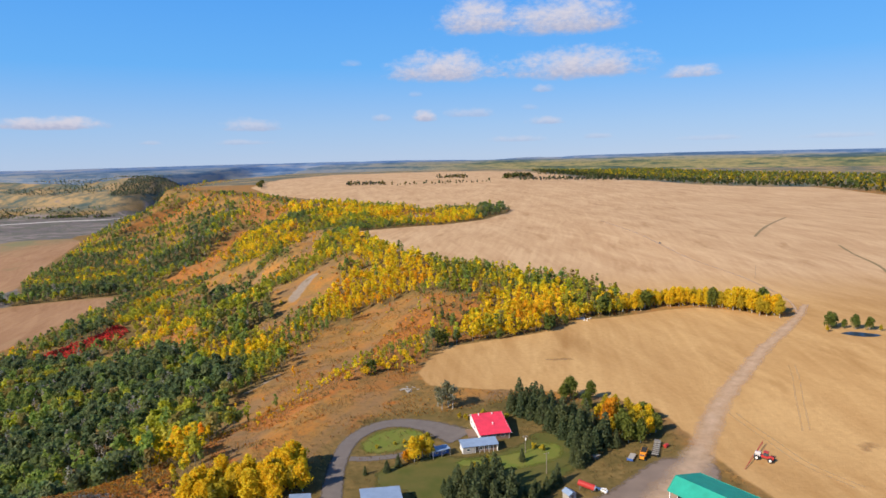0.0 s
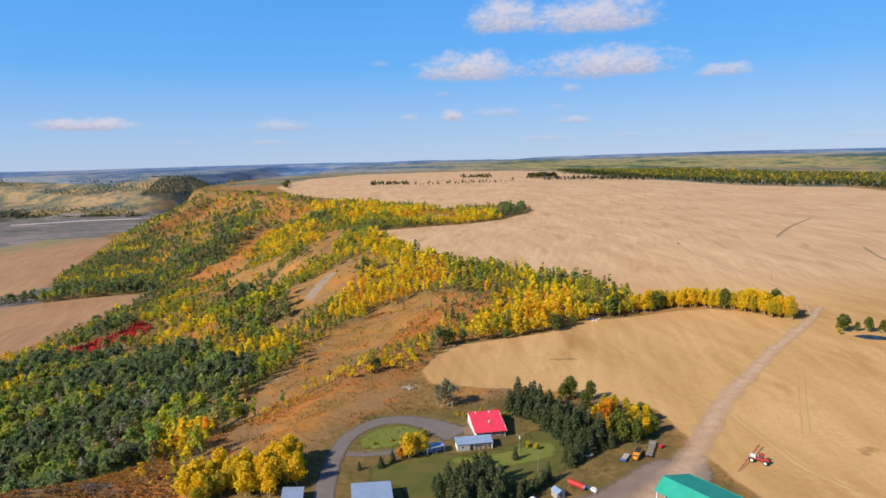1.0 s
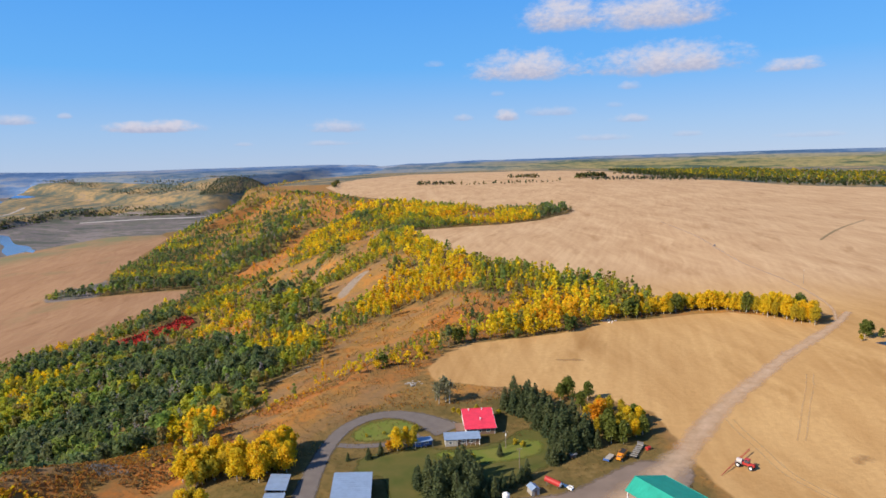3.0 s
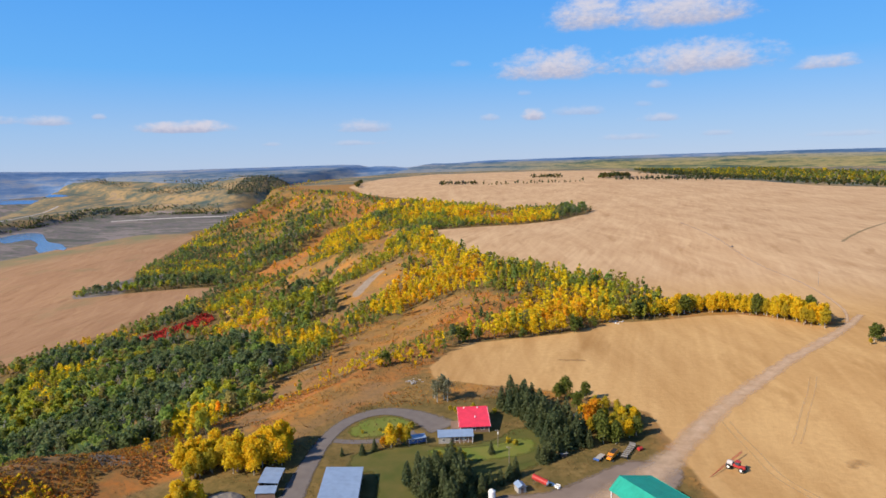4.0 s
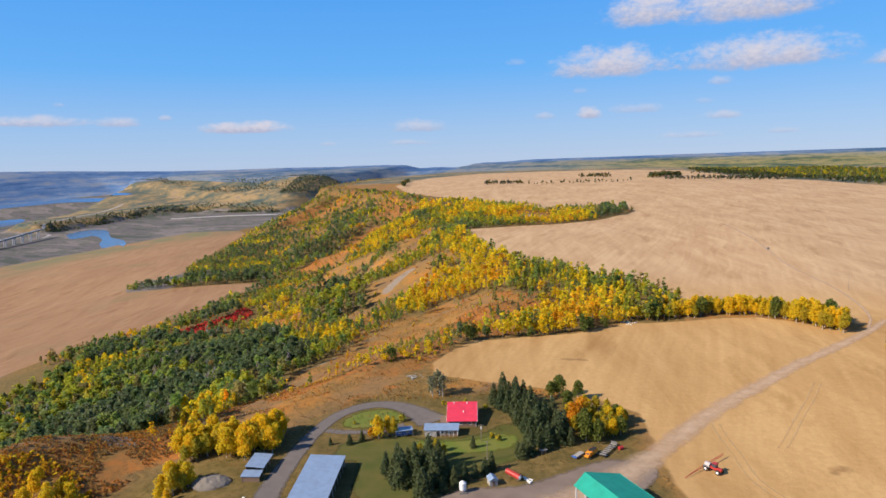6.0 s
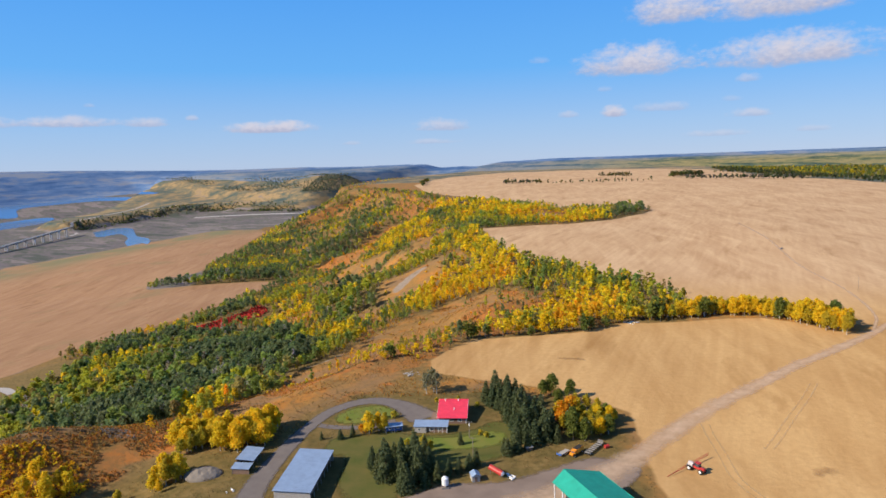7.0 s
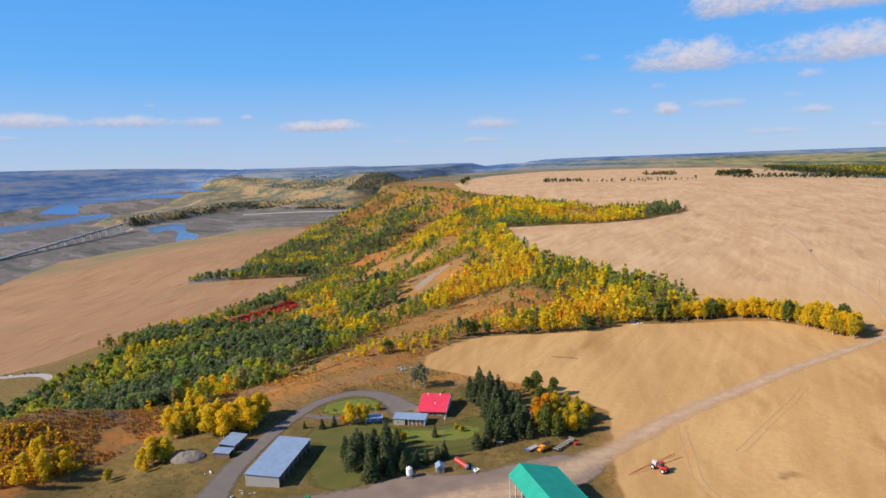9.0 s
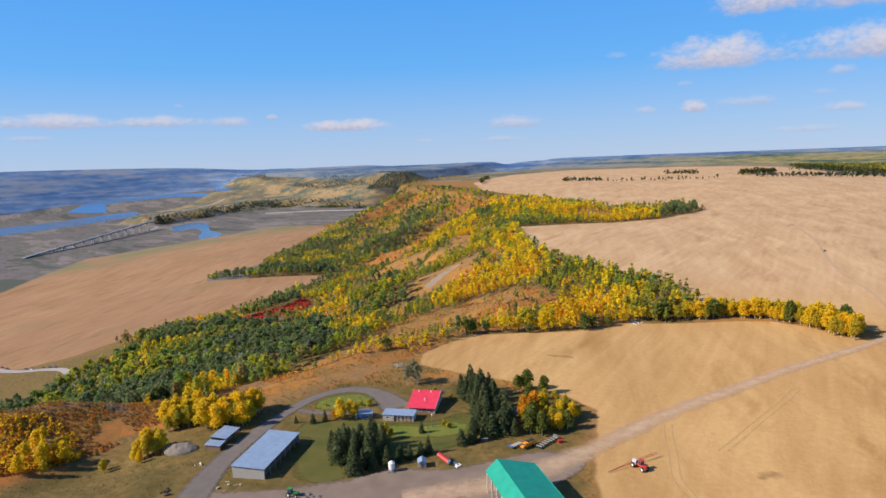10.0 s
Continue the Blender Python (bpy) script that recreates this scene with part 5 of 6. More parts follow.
# ---- woods beyond the valley ----
# dark trees added along the steep bank to stand in for its shade
bank = smooth_line([(-2380, 2290), (-2420, 2600), (-2470, 2890), (-2270, 3110), (-1900, 3080), (-1660, 3050)], 11)
bx, by = np.repeat(bank[:, 0], 9) + gen.normal(0, 15, 9 * len(bank)), np.repeat(bank[:, 1], 9) + gen.normal(0, 15, 9 * len(bank))
brgb = PALETTE[gen.choice([4, 4, 3, 8], len(bx))] * gen.uniform(0.4, 0.8, (len(bx), 1))
forest("river_bank_wood", np.column_stack([bx, by, land(bx, by)[0], gen.uniform(0.7, 1.1, len(bx)), np.zeros(len(bx)), brgb]), FAR, "dark trees standing in for the shaded face of the river bank")
# slope turned from the sun; dense dark trees stand in for its shade
SHADED_FACE = [(-1800, 3070), (-1768, 3260), (-1812, 3620), (-1700, 3850), (-1545, 4270), (-1430, 4200), (-1400, 3600), (-1600, 3040)]
ux, uy = scatter(-3500, -1250, 3150, 4500, 19)
fxx, fyy = scatter(-1840, -1400, 3040, 4300, 12)
dense_in = inside(SHADED_FACE, fxx, fyy) > 0
ux, uy = np.concatenate([ux, fxx[dense_in]]), np.concatenate([uy, fyy[dense_in]])
uz, _ = land(ux, uy)
cover = fbm(ux / 210, uy / 120, 51, 4)
ok = (inside(FLOOR, ux, uy) < -10) & (uz > -130) & ((cover > 0.47) | (inside(SHADED_FACE, ux, uy) > 0)) & (inside(RIM, ux, uy) < -60)
ux, uy, uz, cover = ux[ok], uy[ok], uz[ok], cover[ok]
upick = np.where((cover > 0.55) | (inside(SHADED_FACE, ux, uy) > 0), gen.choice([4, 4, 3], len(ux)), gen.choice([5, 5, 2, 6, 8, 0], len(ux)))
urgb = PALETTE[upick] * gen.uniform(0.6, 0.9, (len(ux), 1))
# half greyed, so the leaf colour carries the haze of the distance
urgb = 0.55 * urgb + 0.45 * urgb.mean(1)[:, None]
forest("headland_wood", np.column_stack([ux, uy, uz, gen.uniform(0.6, 1.0, len(ux)), np.zeros(len(ux)), urgb]), FAR, "patchy autumn wood on the far headland, greyed for haze and darkened for shade")


# ---- farm buildings ----
def metal_sheet(name, col, rough=0.45, ribs=3.0, rust=None):
    """Painted or bare ribbed sheet metal with weathering."""
    m = Nodes(name, rough, 0.0, 0.35)
    c = m.mix(m.ramp(m.noise(0.35, 5, 0.6), (0.35, (0, 0, 0)), (0.7, (0.7, 0.7, 0.7))), col, rust or tuple(k * 0.72 for k in col))
    m.bump(m.noise(4.0, 2), 0.1, 0.02)
    return m.color(c)


RED_ROOF = metal_sheet("red_sheet_metal", (0.78, 0.055, 0.10))
GREEN_ROOF = metal_sheet("green_sheet_metal", (0.015, 0.34, 0.245), 0.6)
# bare sheet metal; the sky's reflection is put into its blue base colour
ZINC = metal_sheet("sky_tinted_weathered_zinc", (0.27, 0.36, 0.50), 0.4)
WHITE_PAINT = speckled("white_paint", (0.72, 0.72, 0.70), (0.82, 0.82, 0.80), 2.0, 0.6, bump=0.1)
TANK_GREY = speckled("tank_grey", (0.40, 0.36, 0.35), (0.52, 0.48, 0.47), 2.0, 0.5)
GREY_BOARD = speckled("grey_boards", (0.30, 0.28, 0.25), (0.46, 0.43, 0.39), 2.5, 0.85)
BROWN_BOARD = speckled("brown_boards", (0.16, 0.10, 0.07), (0.26, 0.17, 0.12), 2.5, 0.85)
DARK = speckled("dark_opening", (0.02, 0.02, 0.02), (0.05, 0.045, 0.04), 2.0, 0.9)
GLASS = Nodes("window_glass", 0.08, 0, 0.6).color((0.05, 0.07, 0.09))
BLUE_PAINT = speckled("blue_paint", (0.04, 0.10, 0.32), (0.07, 0.15, 0.40), 2.0, 0.5, bump=0.1)
RED_PAINT = speckled("red_paint", (0.40, 0.03, 0.03), (0.52, 0.06, 0.045), 2.5, 0.45, bump=0.1)
ORANGE_PAINT = speckled("orange_paint", (0.75, 0.25, 0.02), (0.85, 0.34, 0.03), 2.0, 0.5, bump=0.1)
GREEN_PAINT = speckled("green_paint", (0.03, 0.20, 0.05), (0.05, 0.27, 0.07), 2.0, 0.45, bump=0.1)
RUBBER = speckled("tyre_rubber", (0.02, 0.02, 0.02), (0.045, 0.042, 0.04), 4.0, 0.9)
STEEL = speckled("worn_steel", (0.16, 0.15, 0.15), (0.28, 0.27, 0.26), 3.0, 0.55, 0.4)
POLE_WOOD = speckled("pole_wood", (0.20, 0.16, 0.12), (0.30, 0.25, 0.20), 3.0, 0.9)
CONCRETE = speckled("concrete", (0.40, 0.39, 0.37), (0.52, 0.50, 0.48), 0.5, 0.85)


def sheets(parent, a, b, c, d, n, thick, material, name="roof_sheet"):
    """Roof slope from corners a, b (upper edge) and d, c (lower edge), of n sheets with standing ribs."""
    a, b, c, d = (Vector(p) for p in (a, b, c, d))
    up = (b - a).cross(d - a).normalized()
    if up.z < 0:
        up = -up
    roof = None
    for i in range(n):
        f, g = i / n, (i + 1) / n
        lift = up * 0.008 * (i % 2)
        bm = bmesh.new()
        slab(bm, [a.lerp(b, f) + lift, a.lerp(b, g) + lift, d.lerp(c, g) + lift, d.lerp(c, f) + lift], thick, tuple(-up))
        p, q = a.lerp(b, f), d.lerp(c, f)
        w = (b - a).normalized() * 0.05
        slab(bm, [p - w + up * 0.04, p + w + up * 0.04, q + w + up * 0.04, q - w + up * 0.04], 0.05, tuple(-up))
        part(name, bm, material, parent)


def wall(parent, x0, y0, x1, y1, z0, z1, z2, material, thick=0.2, name="wall", inward=(0, 0)):
    """An upright wall from (x0, y0) to (x1, y1), its top running from z1 to z2."""
    d = Vector((x1 - x0, y1 - y0, 0)).normalized()
    nrm = Vector((-d.y, d.x, 0))
    bm = bmesh.new()
    slab(bm, [(x0, y0, z0), (x1, y1, z0), (x1, y1, z2), (x0, y0, z1)], thick, tuple(nrm))
    return part(name, bm, material, parent)


def window(parent, x, y, z, w, h, along="x", out=-1):
    """A framed pane set proud of a wall."""
    bm = bmesh.new()
    e = 0.12
    def bar(u0, z0, u1, z1):
        if along == "x":
            box(bm, x + u0, y, z + z0, x + u1, y + out * 0.08, z + z1) if out > 0 else box(bm, x + u0, y + out * 0.08, z + z0, x + u1, y, z + z1)
        else:
            box(bm, x, y + u0, z + z0, x + out * 0.08, y + u1, z + z1) if out > 0 else box(bm, x + out * 0.08, y + u0, z + z0, x, y + u1, z + z1)
    bar(-w / 2, 0, w / 2, e)
    bar(-w / 2, h - e, w / 2, h)
    bar(-w / 2, e, -w / 2 + e, h - e)
    bar(w / 2 - e, e, w / 2, h - e)
    frame_ob = part("window", bm, WHITE_PAINT, parent)
    bm = bmesh.new()
    if along == "x":
        box(bm, x - w / 2 + e, min(y, y + out * 0.04), z + e, x + w / 2 - e, max(y, y + out * 0.04), z + h - e)
    else:
        box(bm, min(x, x + out * 0.04), y - w / 2 + e, z + e, max(x, x + out * 0.04), y + w / 2 - e, z + h - e)
    part("pane", bm, GLASS, frame_ob)


def red_house():
    h = thing("house", 14.75, 269, 12.5, "bungalow with a bright red metal roof and white walls", "house")
    L, F, B = 6.9, -14.8, 4.6
    rz, fz, bz = 6.0, 2.75, 3.6
    slope = (rz - fz) / -F
    sheets(h, (-L, 0, rz), (L, 0, rz), (L, F, fz), (-L, F, fz), 14, 0.1, RED_ROOF)
    sheets(h, (-L, 0, rz), (L, 0, rz), (L, B, bz), (-L, B, bz), 14, 0.1, RED_ROOF)
    bm = bmesh.new()
    rod(bm, (-L, 0, rz + 0.05), (L, 0, rz + 0.05), 0.14, n=8)
    part("ridge_cap", bm, RED_ROOF, h)
    for side in (-1, 1):
        x = side * (L - 0.6)
        bm = bmesh.new()
        slab(bm, [(x, F + 0.9, -0.3), (x, B - 0.6, -0.3), (x, B - 0.6, bz + 0.35), (x, 0, rz - 0.15), (x, F + 0.9, fz + 0.05)], 0.2, (-side, 0, 0))
        part("wall", bm, WHITE_PAINT, h, "white gable wall")
        window(h, x, -4.0, 1.2, 1.8, 1.3, "y", side)
        window(h, x, 1.4, 1.3, 1.2, 1.2, "y", side)
        bm = bmesh.new()
        rod(bm, (side * L, 0, rz - 0.06), (side * L, F, fz - 0.06), 0.1, n=4)
        rod(bm, (side * L, 0, rz - 0.06), (side * L, B, bz - 0.06), 0.1, n=4)
        part("bargeboard", bm, WHITE_PAINT, h)
    wall(h, -L + 0.62, F + 0.95, L - 0.62, F + 0.95, -0.3, fz, fz, BROWN_BOARD)
    wall(h, L - 0.62, B - 0.65, -L + 0.62, B - 0.65, -0.3, bz, bz, WHITE_PAINT)
    for x in (-4.0, -0.5, 3.4):
        window(h, x, F + 0.95, 0.9, 1.8, 1.2, "x", -1)
    for x, y in ((-3.8, -1.2), (2.2, -1.3), (0.6, -8.2)):
        z = rz + slope * y
        bm = bmesh.new()
        rod(bm, (x, y, z - 0.1), (x, y, z + 0.75), 0.22, n=10)
        rod(bm, (x, y, z + 0.75), (x, y, z + 0.95), 0.34, 0.1, n=10)
        part("roof_vent", bm, WHITE_PAINT, h, "white roof vent")
    bm = bmesh.new()
    box(bm, -L - 3.2, -10, -0.2, -L + 0.5, -2, 0.35)
    part("porch", bm, BROWN_BOARD, h, "brown wooden porch")


def house_wing():
    h = thing("house_wing", 10.6, 246.9, 11.5, "low wing with a grey metal roof beside the house", "annex")
    X, Y = 7.6, 3.3
    sheets(h, (-X, Y, 3.5), (X, Y, 3.5), (X, -Y, 3.0), (-X, -Y, 3.0), 12, 0.1, ZINC)
    # front piece coloured grey for the shadow below the eave
    wall(h, -X + 0.4, -Y + 0.4, -X + 5.2, -Y + 0.4, -0.3, 2.95, 2.95, GREY_BOARD)
    wall(h, -X + 5.2, -Y + 1.2, X - 0.4, -Y + 1.2, -0.3, 3.0, 3.0, BROWN_BOARD)
    wall(h, X - 0.4, Y - 0.3, -X + 0.4, Y - 0.3, -0.3, 3.35, 3.35, WHITE_PAINT)
    for x in (-X + 0.4, X - 0.6):
        bm = bmesh.new()
        slab(bm, [(x, -Y + 0.4, -0.3), (x, Y - 0.3, -0.3), (x, Y - 0.3, 3.35), (x, -Y + 0.4, 2.95)], 0.2, (1, 0, 0))
        part("wall", bm, WHITE_PAINT, h, "white end wall")
    for i in range(6):
        bm = bmesh.new()
        x = -X + 5.4 + i * 1.85
        box(bm, x, -Y + 0.3, -0.3, x + 0.14, -Y + 0.44, 2.95)
        part("post", bm, WHITE_PAINT, h)
    for x in (0.2, 3.6):
        window(h, x, -Y + 1.2, 0.8, 1.8, 1.2, "x", -1)
    window(h, -X + 2.6, -Y + 0.4, 1.0, 1.4, 1.1, "x", -1)


def blue_cabin():
    h = thing("camper_trailer", -5.4, 242.4, 26, "blue-sided camper trailer with a pale flat roof", "camper trailer")
    bm = bmesh.new()
    box(bm, -3.6, -1.6, 0.7, 3.6, 1.6, 2.9, 0.15)
    part("body", bm, BLUE_PAINT, h)
    bm = bmesh.new()
    box(bm, -3.9, -2.6, 2.95, 3.9, 1.9, 3.1, 0.04)
    part("roof", bm, ZINC, h)
    for x in (-3.7, 0, 3.7):
        bm = bmesh.new()
        box(bm, x - 0.06, -2.5, -0.2, x + 0.06, -2.38, 2.95)
        part("post", bm, GREY_BOARD, h)
    for x in (-1.0, 1.0):
        for y in (-1.5, 1.2):
            wheel(h, x, y, 0.38, 0.38, 0.3)
    window(h, -1.8, -1.6, 1.6, 1.2, 0.8, "x", -1)
    window(h, 1.6, -1.6, 1.6, 1.2, 0.8, "x", -1)


def wheel(parent, x, y, z, r, w, turn=0.0, hub=WHITE_PAINT):
    """A tyre with a rim; the axle lies along y, turned by degrees about z."""
    d = Vector((-math.sin(radians(turn)), math.cos(radians(turn)), 0))
    c = Vector((x, y, z))
    bm = bmesh.new()
    rod(bm, c, c + d * w, r, n=18)
    edges = [e for e in bm.edges if abs(e.calc_length() - 2 * r * math.sin(math.pi / 18)) < 0.01]
    bmesh.ops.bevel(bm, geom=edges, offset=min(0.08, w * 0.25), segments=2, affect="EDGES")
    t = part("wheel", bm, RUBBER, parent)
    bm = bmesh.new()
    rod(bm, c - d * 0.02, c + d * (w + 0.02), r * 0.52, n=12)
    part("rim", bm, hub, t)


def long_shed():
    h = thing("machine_shed", -21.8, 192.6, 12.5, "long grey-boarded shed with a pale sloping metal roof", "shed")
    X, Y = 7.0, 16.8
    sheets(h, (-X, -Y, 5.0), (-X, Y, 5.0), (X, Y, 4.4), (X, -Y, 4.4), 22, 0.1, ZINC)
    n = 12
    for i in range(n):
        x0, x1 = -X + 0.4 + (2 * X - 0.8) * i / n, -X + 0.4 + (2 * X - 0.8) * (i + 1) / n
        zt = lambda x: 4.9 - 0.55 * (x + X) / (2 * X)
        wall(h, x0 + 0.02, -Y + 0.5, x1 - 0.02, -Y + 0.5, -0.4, zt(x0), zt(x1), GREY_BOARD, name="board_panel")
        wall(h, x1 - 0.02, Y - 0.5, x0 + 0.02, Y - 0.5, -0.4, zt(x1), zt(x0), GREY_BOARD, name="board_panel")
    wall(h, -X + 0.4, Y - 0.72, -X + 0.4, -Y + 0.72, -0.4, 4.9, 4.9, GREY_BOARD)
    wall(h, X - 1.6, -Y + 0.75, X - 1.6, Y - 0.75, -0.4, 4.35, 4.35, BROWN_BOARD)
    for i in range(8):
        y = -Y + 0.6 + i * (2 * Y - 1.4) / 7
        bm = bmesh.new()
        box(bm, X - 0.5, y, -0.4, X - 0.3, y + 0.2, 4.3)
        part("post", bm, GREY_BOARD, h)


def open_shed():
    h = thing("pole_barn", -51.6, 201.6, 12, "small open pole barn with a rusty sheet roof", "shed")
    sheets(h, (-3.7, -6, 3.9), (-3.7, 6, 3.9), (3.7, 6, 3.3), (3.7, -6, 3.3), 9, 0.08, ZINC)
    sheets(h, (-3.7, -6.3, 2.9), (3.6, -6.3, 2.7), (3.6, -11, 2.2), (-3.7, -11, 2.4), 6, 0.08, ZINC)
    for x in (-3.4, 3.3):
        for y, z in ((-10.7, 2.2), (-6, 3.2), (-2, 3.3), (2, 3.3), (5.8, 3.3)):
            bm = bmesh.new()
            box(bm, x, y, -0.4, x + 0.16, y + 0.16, z)
            part("post", bm, POLE_WOOD, h)
    wall(h, -3.4, 5.8, -3.4, -5.8, -0.4, 3.7, 3.7, BROWN_BOARD)
    wall(h, -3.3, -10.6, 3.3, -10.6, -0.4, 2.1, 2.1, BROWN_BOARD)
    bm = bmesh.new()
    box(bm, -2.6, -5.2, -0.2, 1.6, 4.6, 1.5, 0.1)
    part("stacked_hay", bm, BROWN_BOARD, h, "brown stack under the roof")


def green_shed():
    h = thing("machinery_barn", 74, 200.6, 36.9, "tall barn with a bright green metal roof and white posts", "barn")
    Lx, Rx, E = -4.4, 14.4, -34
    rz, lz, ez = 12.0, 8.2, 8.2
    sheets(h, (0, E, rz), (0, 0, rz), (Lx, 0, lz), (Lx, E, lz), 24, 0.12, GREEN_ROOF)
    sheets(h, (0, E, rz), (0, 0, rz), (Rx, 0, ez), (Rx, E, ez), 24, 0.12, GREEN_ROOF)
    for a, b in (((Lx, 0.05, lz), (0, 0.05, rz)), ((0, 0.05, rz), (Rx, 0.05, ez)), ((Lx - 0.05, 0, lz - 0.05), (Lx - 0.05, E, lz - 0.05)), ((Rx + 0.05, 0, ez - 0.05), (Rx + 0.05, E, ez - 0.05))):
        bm = bmesh.new()
        rod(bm, a, b, 0.14, n=4)
        part("trim", bm, GREEN_ROOF, h, "green metal edge trim")
    bm = bmesh.new()
    slab(bm, [(0.5, -0.5, -0.4), (Rx - 0.5, -0.5, -0.4), (Rx - 0.5, -0.5, ez + 0.05), (0.5, -0.5, rz - 0.3)], 0.2, (0, -1, 0))
    part("wall", bm, WHITE_PAINT, h)
    wall(h, Rx - 0.5, -0.75, Rx - 0.5, E + 0.5, -0.4, ez - 0.05, ez - 0.05, WHITE_PAINT)
    # near-black inner wall stands for the shade inside the open side
    wall(h, 0.5, E + 0.5, 0.5, -0.75, -0.4, rz - 0.3, rz - 0.3, DARK)
    for i in range(7):
        y = -0.6 - i * 5.4
        bm = bmesh.new()
        box(bm, Lx + 0.2, y - 0.3, -0.4, Lx + 0.5, y, lz - 0.1)
        part("post", bm, WHITE_PAINT, h, "white post of the open side")


def upright_tank():
    h = thing("storage_tank", 31, 200.5, 20, "white upright tank on a skid", "tank")
    bm = bmesh.new()
    rod(bm, (0, 0, 1.0), (0, 0, 3.6), 1.25, n=20)
    rod(bm, (0, 0, 3.6), (0, 0, 4.3), 1.25, 0.3, n=20)
    rod(bm, (0, 0, 0.5), (0, 0, 1.0), 0.5, 1.25, n=20)
    part("shell", bm, WHITE_PAINT, h)
    for x in (-0.9, 0.9):
        for y in (-0.9, 0.9):
            bm = bmesh.new()
            rod(bm, (x, y, -0.1), (x, y, 1.4), 0.07, n=6)
            part("leg", bm, STEEL, h)
    bm = bmesh.new()
    box(bm, -1.4, -1.8, 0, 1.4, -1.2, 0.5)
    part("pump", bm, STEEL, h)


def small_shed():
    h = thing("garden_shed", 40.3, 208.3, 28, "small beige shed with a pale gable roof", "shed")
    bm = bmesh.new()
    box(bm, -1.5, -1.8, -0.2, 1.5, 1.8, 2.4)
    part("wall", bm, GREY_BOARD, h)
    sheets(h, (0, -2.1, 3.3), (0, 2.1, 3.3), (-1.8, 2.1, 2.3), (-1.8, -2.1, 2.3), 3, 0.08, ZINC)
    sheets(h, (0, -2.1, 3.3), (0, 2.1, 3.3), (1.8, 2.1, 2.3), (1.8, -2.1, 2.3), 3, 0.08, ZINC)
    for y in (-1.79, 1.59):
        bm = bmesh.new()
        slab(bm, [(-1.5, y, 2.4), (1.5, y, 2.4), (0, y, 3.2)], 0.2, (0, 1, 0))
        part("gable", bm, GREY_BOARD, h)
    bm = bmesh.new()
    box(bm, -0.5, -1.88, -0.1, 0.5, -1.8, 2.0)
    part("door", bm, BROWN_BOARD, h)


def fuel_tank():
    h = thing("grain_auger_hopper", 47.2, 213.5, -24, "long red hopper lying on a frame", "hopper")
    bm = bmesh.new()
    rod(bm, (-2.9, 0, 2.6), (2.9, 0, 1.5), 1.05, n=16)
    part("hopper", bm, RED_PAINT, h)
    bm = bmesh.new()
    rod(bm, (2.9, 0, 1.5), (3.3, 0, 1.42), 1.05, 0.6, n=16)
    part("end_cap", bm, WHITE_PAINT, h)
    for x in (-2.2, 2.2):
        for y in (-0.8, 0.8):
            bm = bmesh.new()
            rod(bm, (x, y, -0.1), (x, y * 0.7, 1.7), 0.08, n=6)
            part("leg", bm, STEEL, h)


def scrap(x, y, turn, n, spread, seed, mat, label, category="scrap"):
    """A heap of odd boards and lumps, one thing."""
    g = np.random.default_rng(seed)
    h = thing("scrap_pile", x, y, turn, label, category)
    for _ in range(n):
        bm = bmesh.new()
        a, b = g.normal(0, spread, 2)
        l, w, t = g.uniform(0.6, 2.6), g.uniform(0.25, 0.9), g.uniform(0.1, 0.6)
        box(bm, -l / 2, -w / 2, -0.05, l / 2, w / 2, t, 0.03)
        bmesh.ops.transform(bm, matrix=pose(a, b, 0, 0, g.uniform(-8, 8), g.uniform(0, 180)), verts=bm.verts)
        part("piece", bm, mat, h)


def flatbed(x, y, turn):
    h = thing("flatbed_trailer", x, y, turn, "long flatbed trailer with dark slatted deck", "trailer")
    bm = bmesh.new()
    for s in (-0.6, 0.5):
        box(bm, -6.5, s, 0.75, 6.2, s + 0.12, 1.0)
    part("chassis", bm, STEEL, h)
    for i in range(14):
        bm = bmesh.new()
        box(bm, -6.4 + i * 0.9, -1.3, 1.02, -5.85 + i * 0.9, 1.3, 1.14)
        part("deck_board", bm, GREY_BOARD if i % 2 else DARK, h)
    for i in (-5.2, -3.9, 4.6):
        for yy in (-1.25, 0.9):
            wheel(h, i, yy, 0.5, 0.5, 0.35)
    bm = bmesh.new()
    box(bm, 6.2, -1.25, 1.0, 6.35, 1.25, 2.1)
    part("headboard", bm, STEEL, h)


def box_truck(x, y, turn):
    h = thing("grain_truck", x, y, turn, "old orange grain truck with a dark box", "truck")
    bm = bmesh.new()
    box(bm, -3.4, -0.5, 0.6, 3.4, 0.5, 0.85)
    part("chassis", bm, STEEL, h)
    bm = bmesh.new()
    box(bm, -3.6, -1.2, 0.95, 1.4, 1.2, 2.5, 0.06)
    part("box", bm, ORANGE_PAINT, h)
    bm = bmesh.new()
    box(bm, -3.4, -1.05, 2.46, 1.2, 1.05, 2.56)
    part("load_cover", bm, DARK, h, "dark tarpaulin cover")
    bm = bmesh.new()
    box(bm, 1.6, -1.05, 0.8, 3.0, 1.05, 2.45, 0.15)
    box(bm, 3.0, -0.9, 0.8, 4.1, 0.9, 1.6, 0.12)
    part("cab", bm, ORANGE_PAINT, h)
    bm = bmesh.new()
    box(bm, 2.9, -0.85, 1.65, 3.04, 0.85, 2.25)
    part("windscreen", bm, GLASS, h)
    for xx in (-2.4, 3.2):
        for yy in (-1.25, 0.9):
            wheel(h, xx, yy, 0.5, 0.5, 0.35)


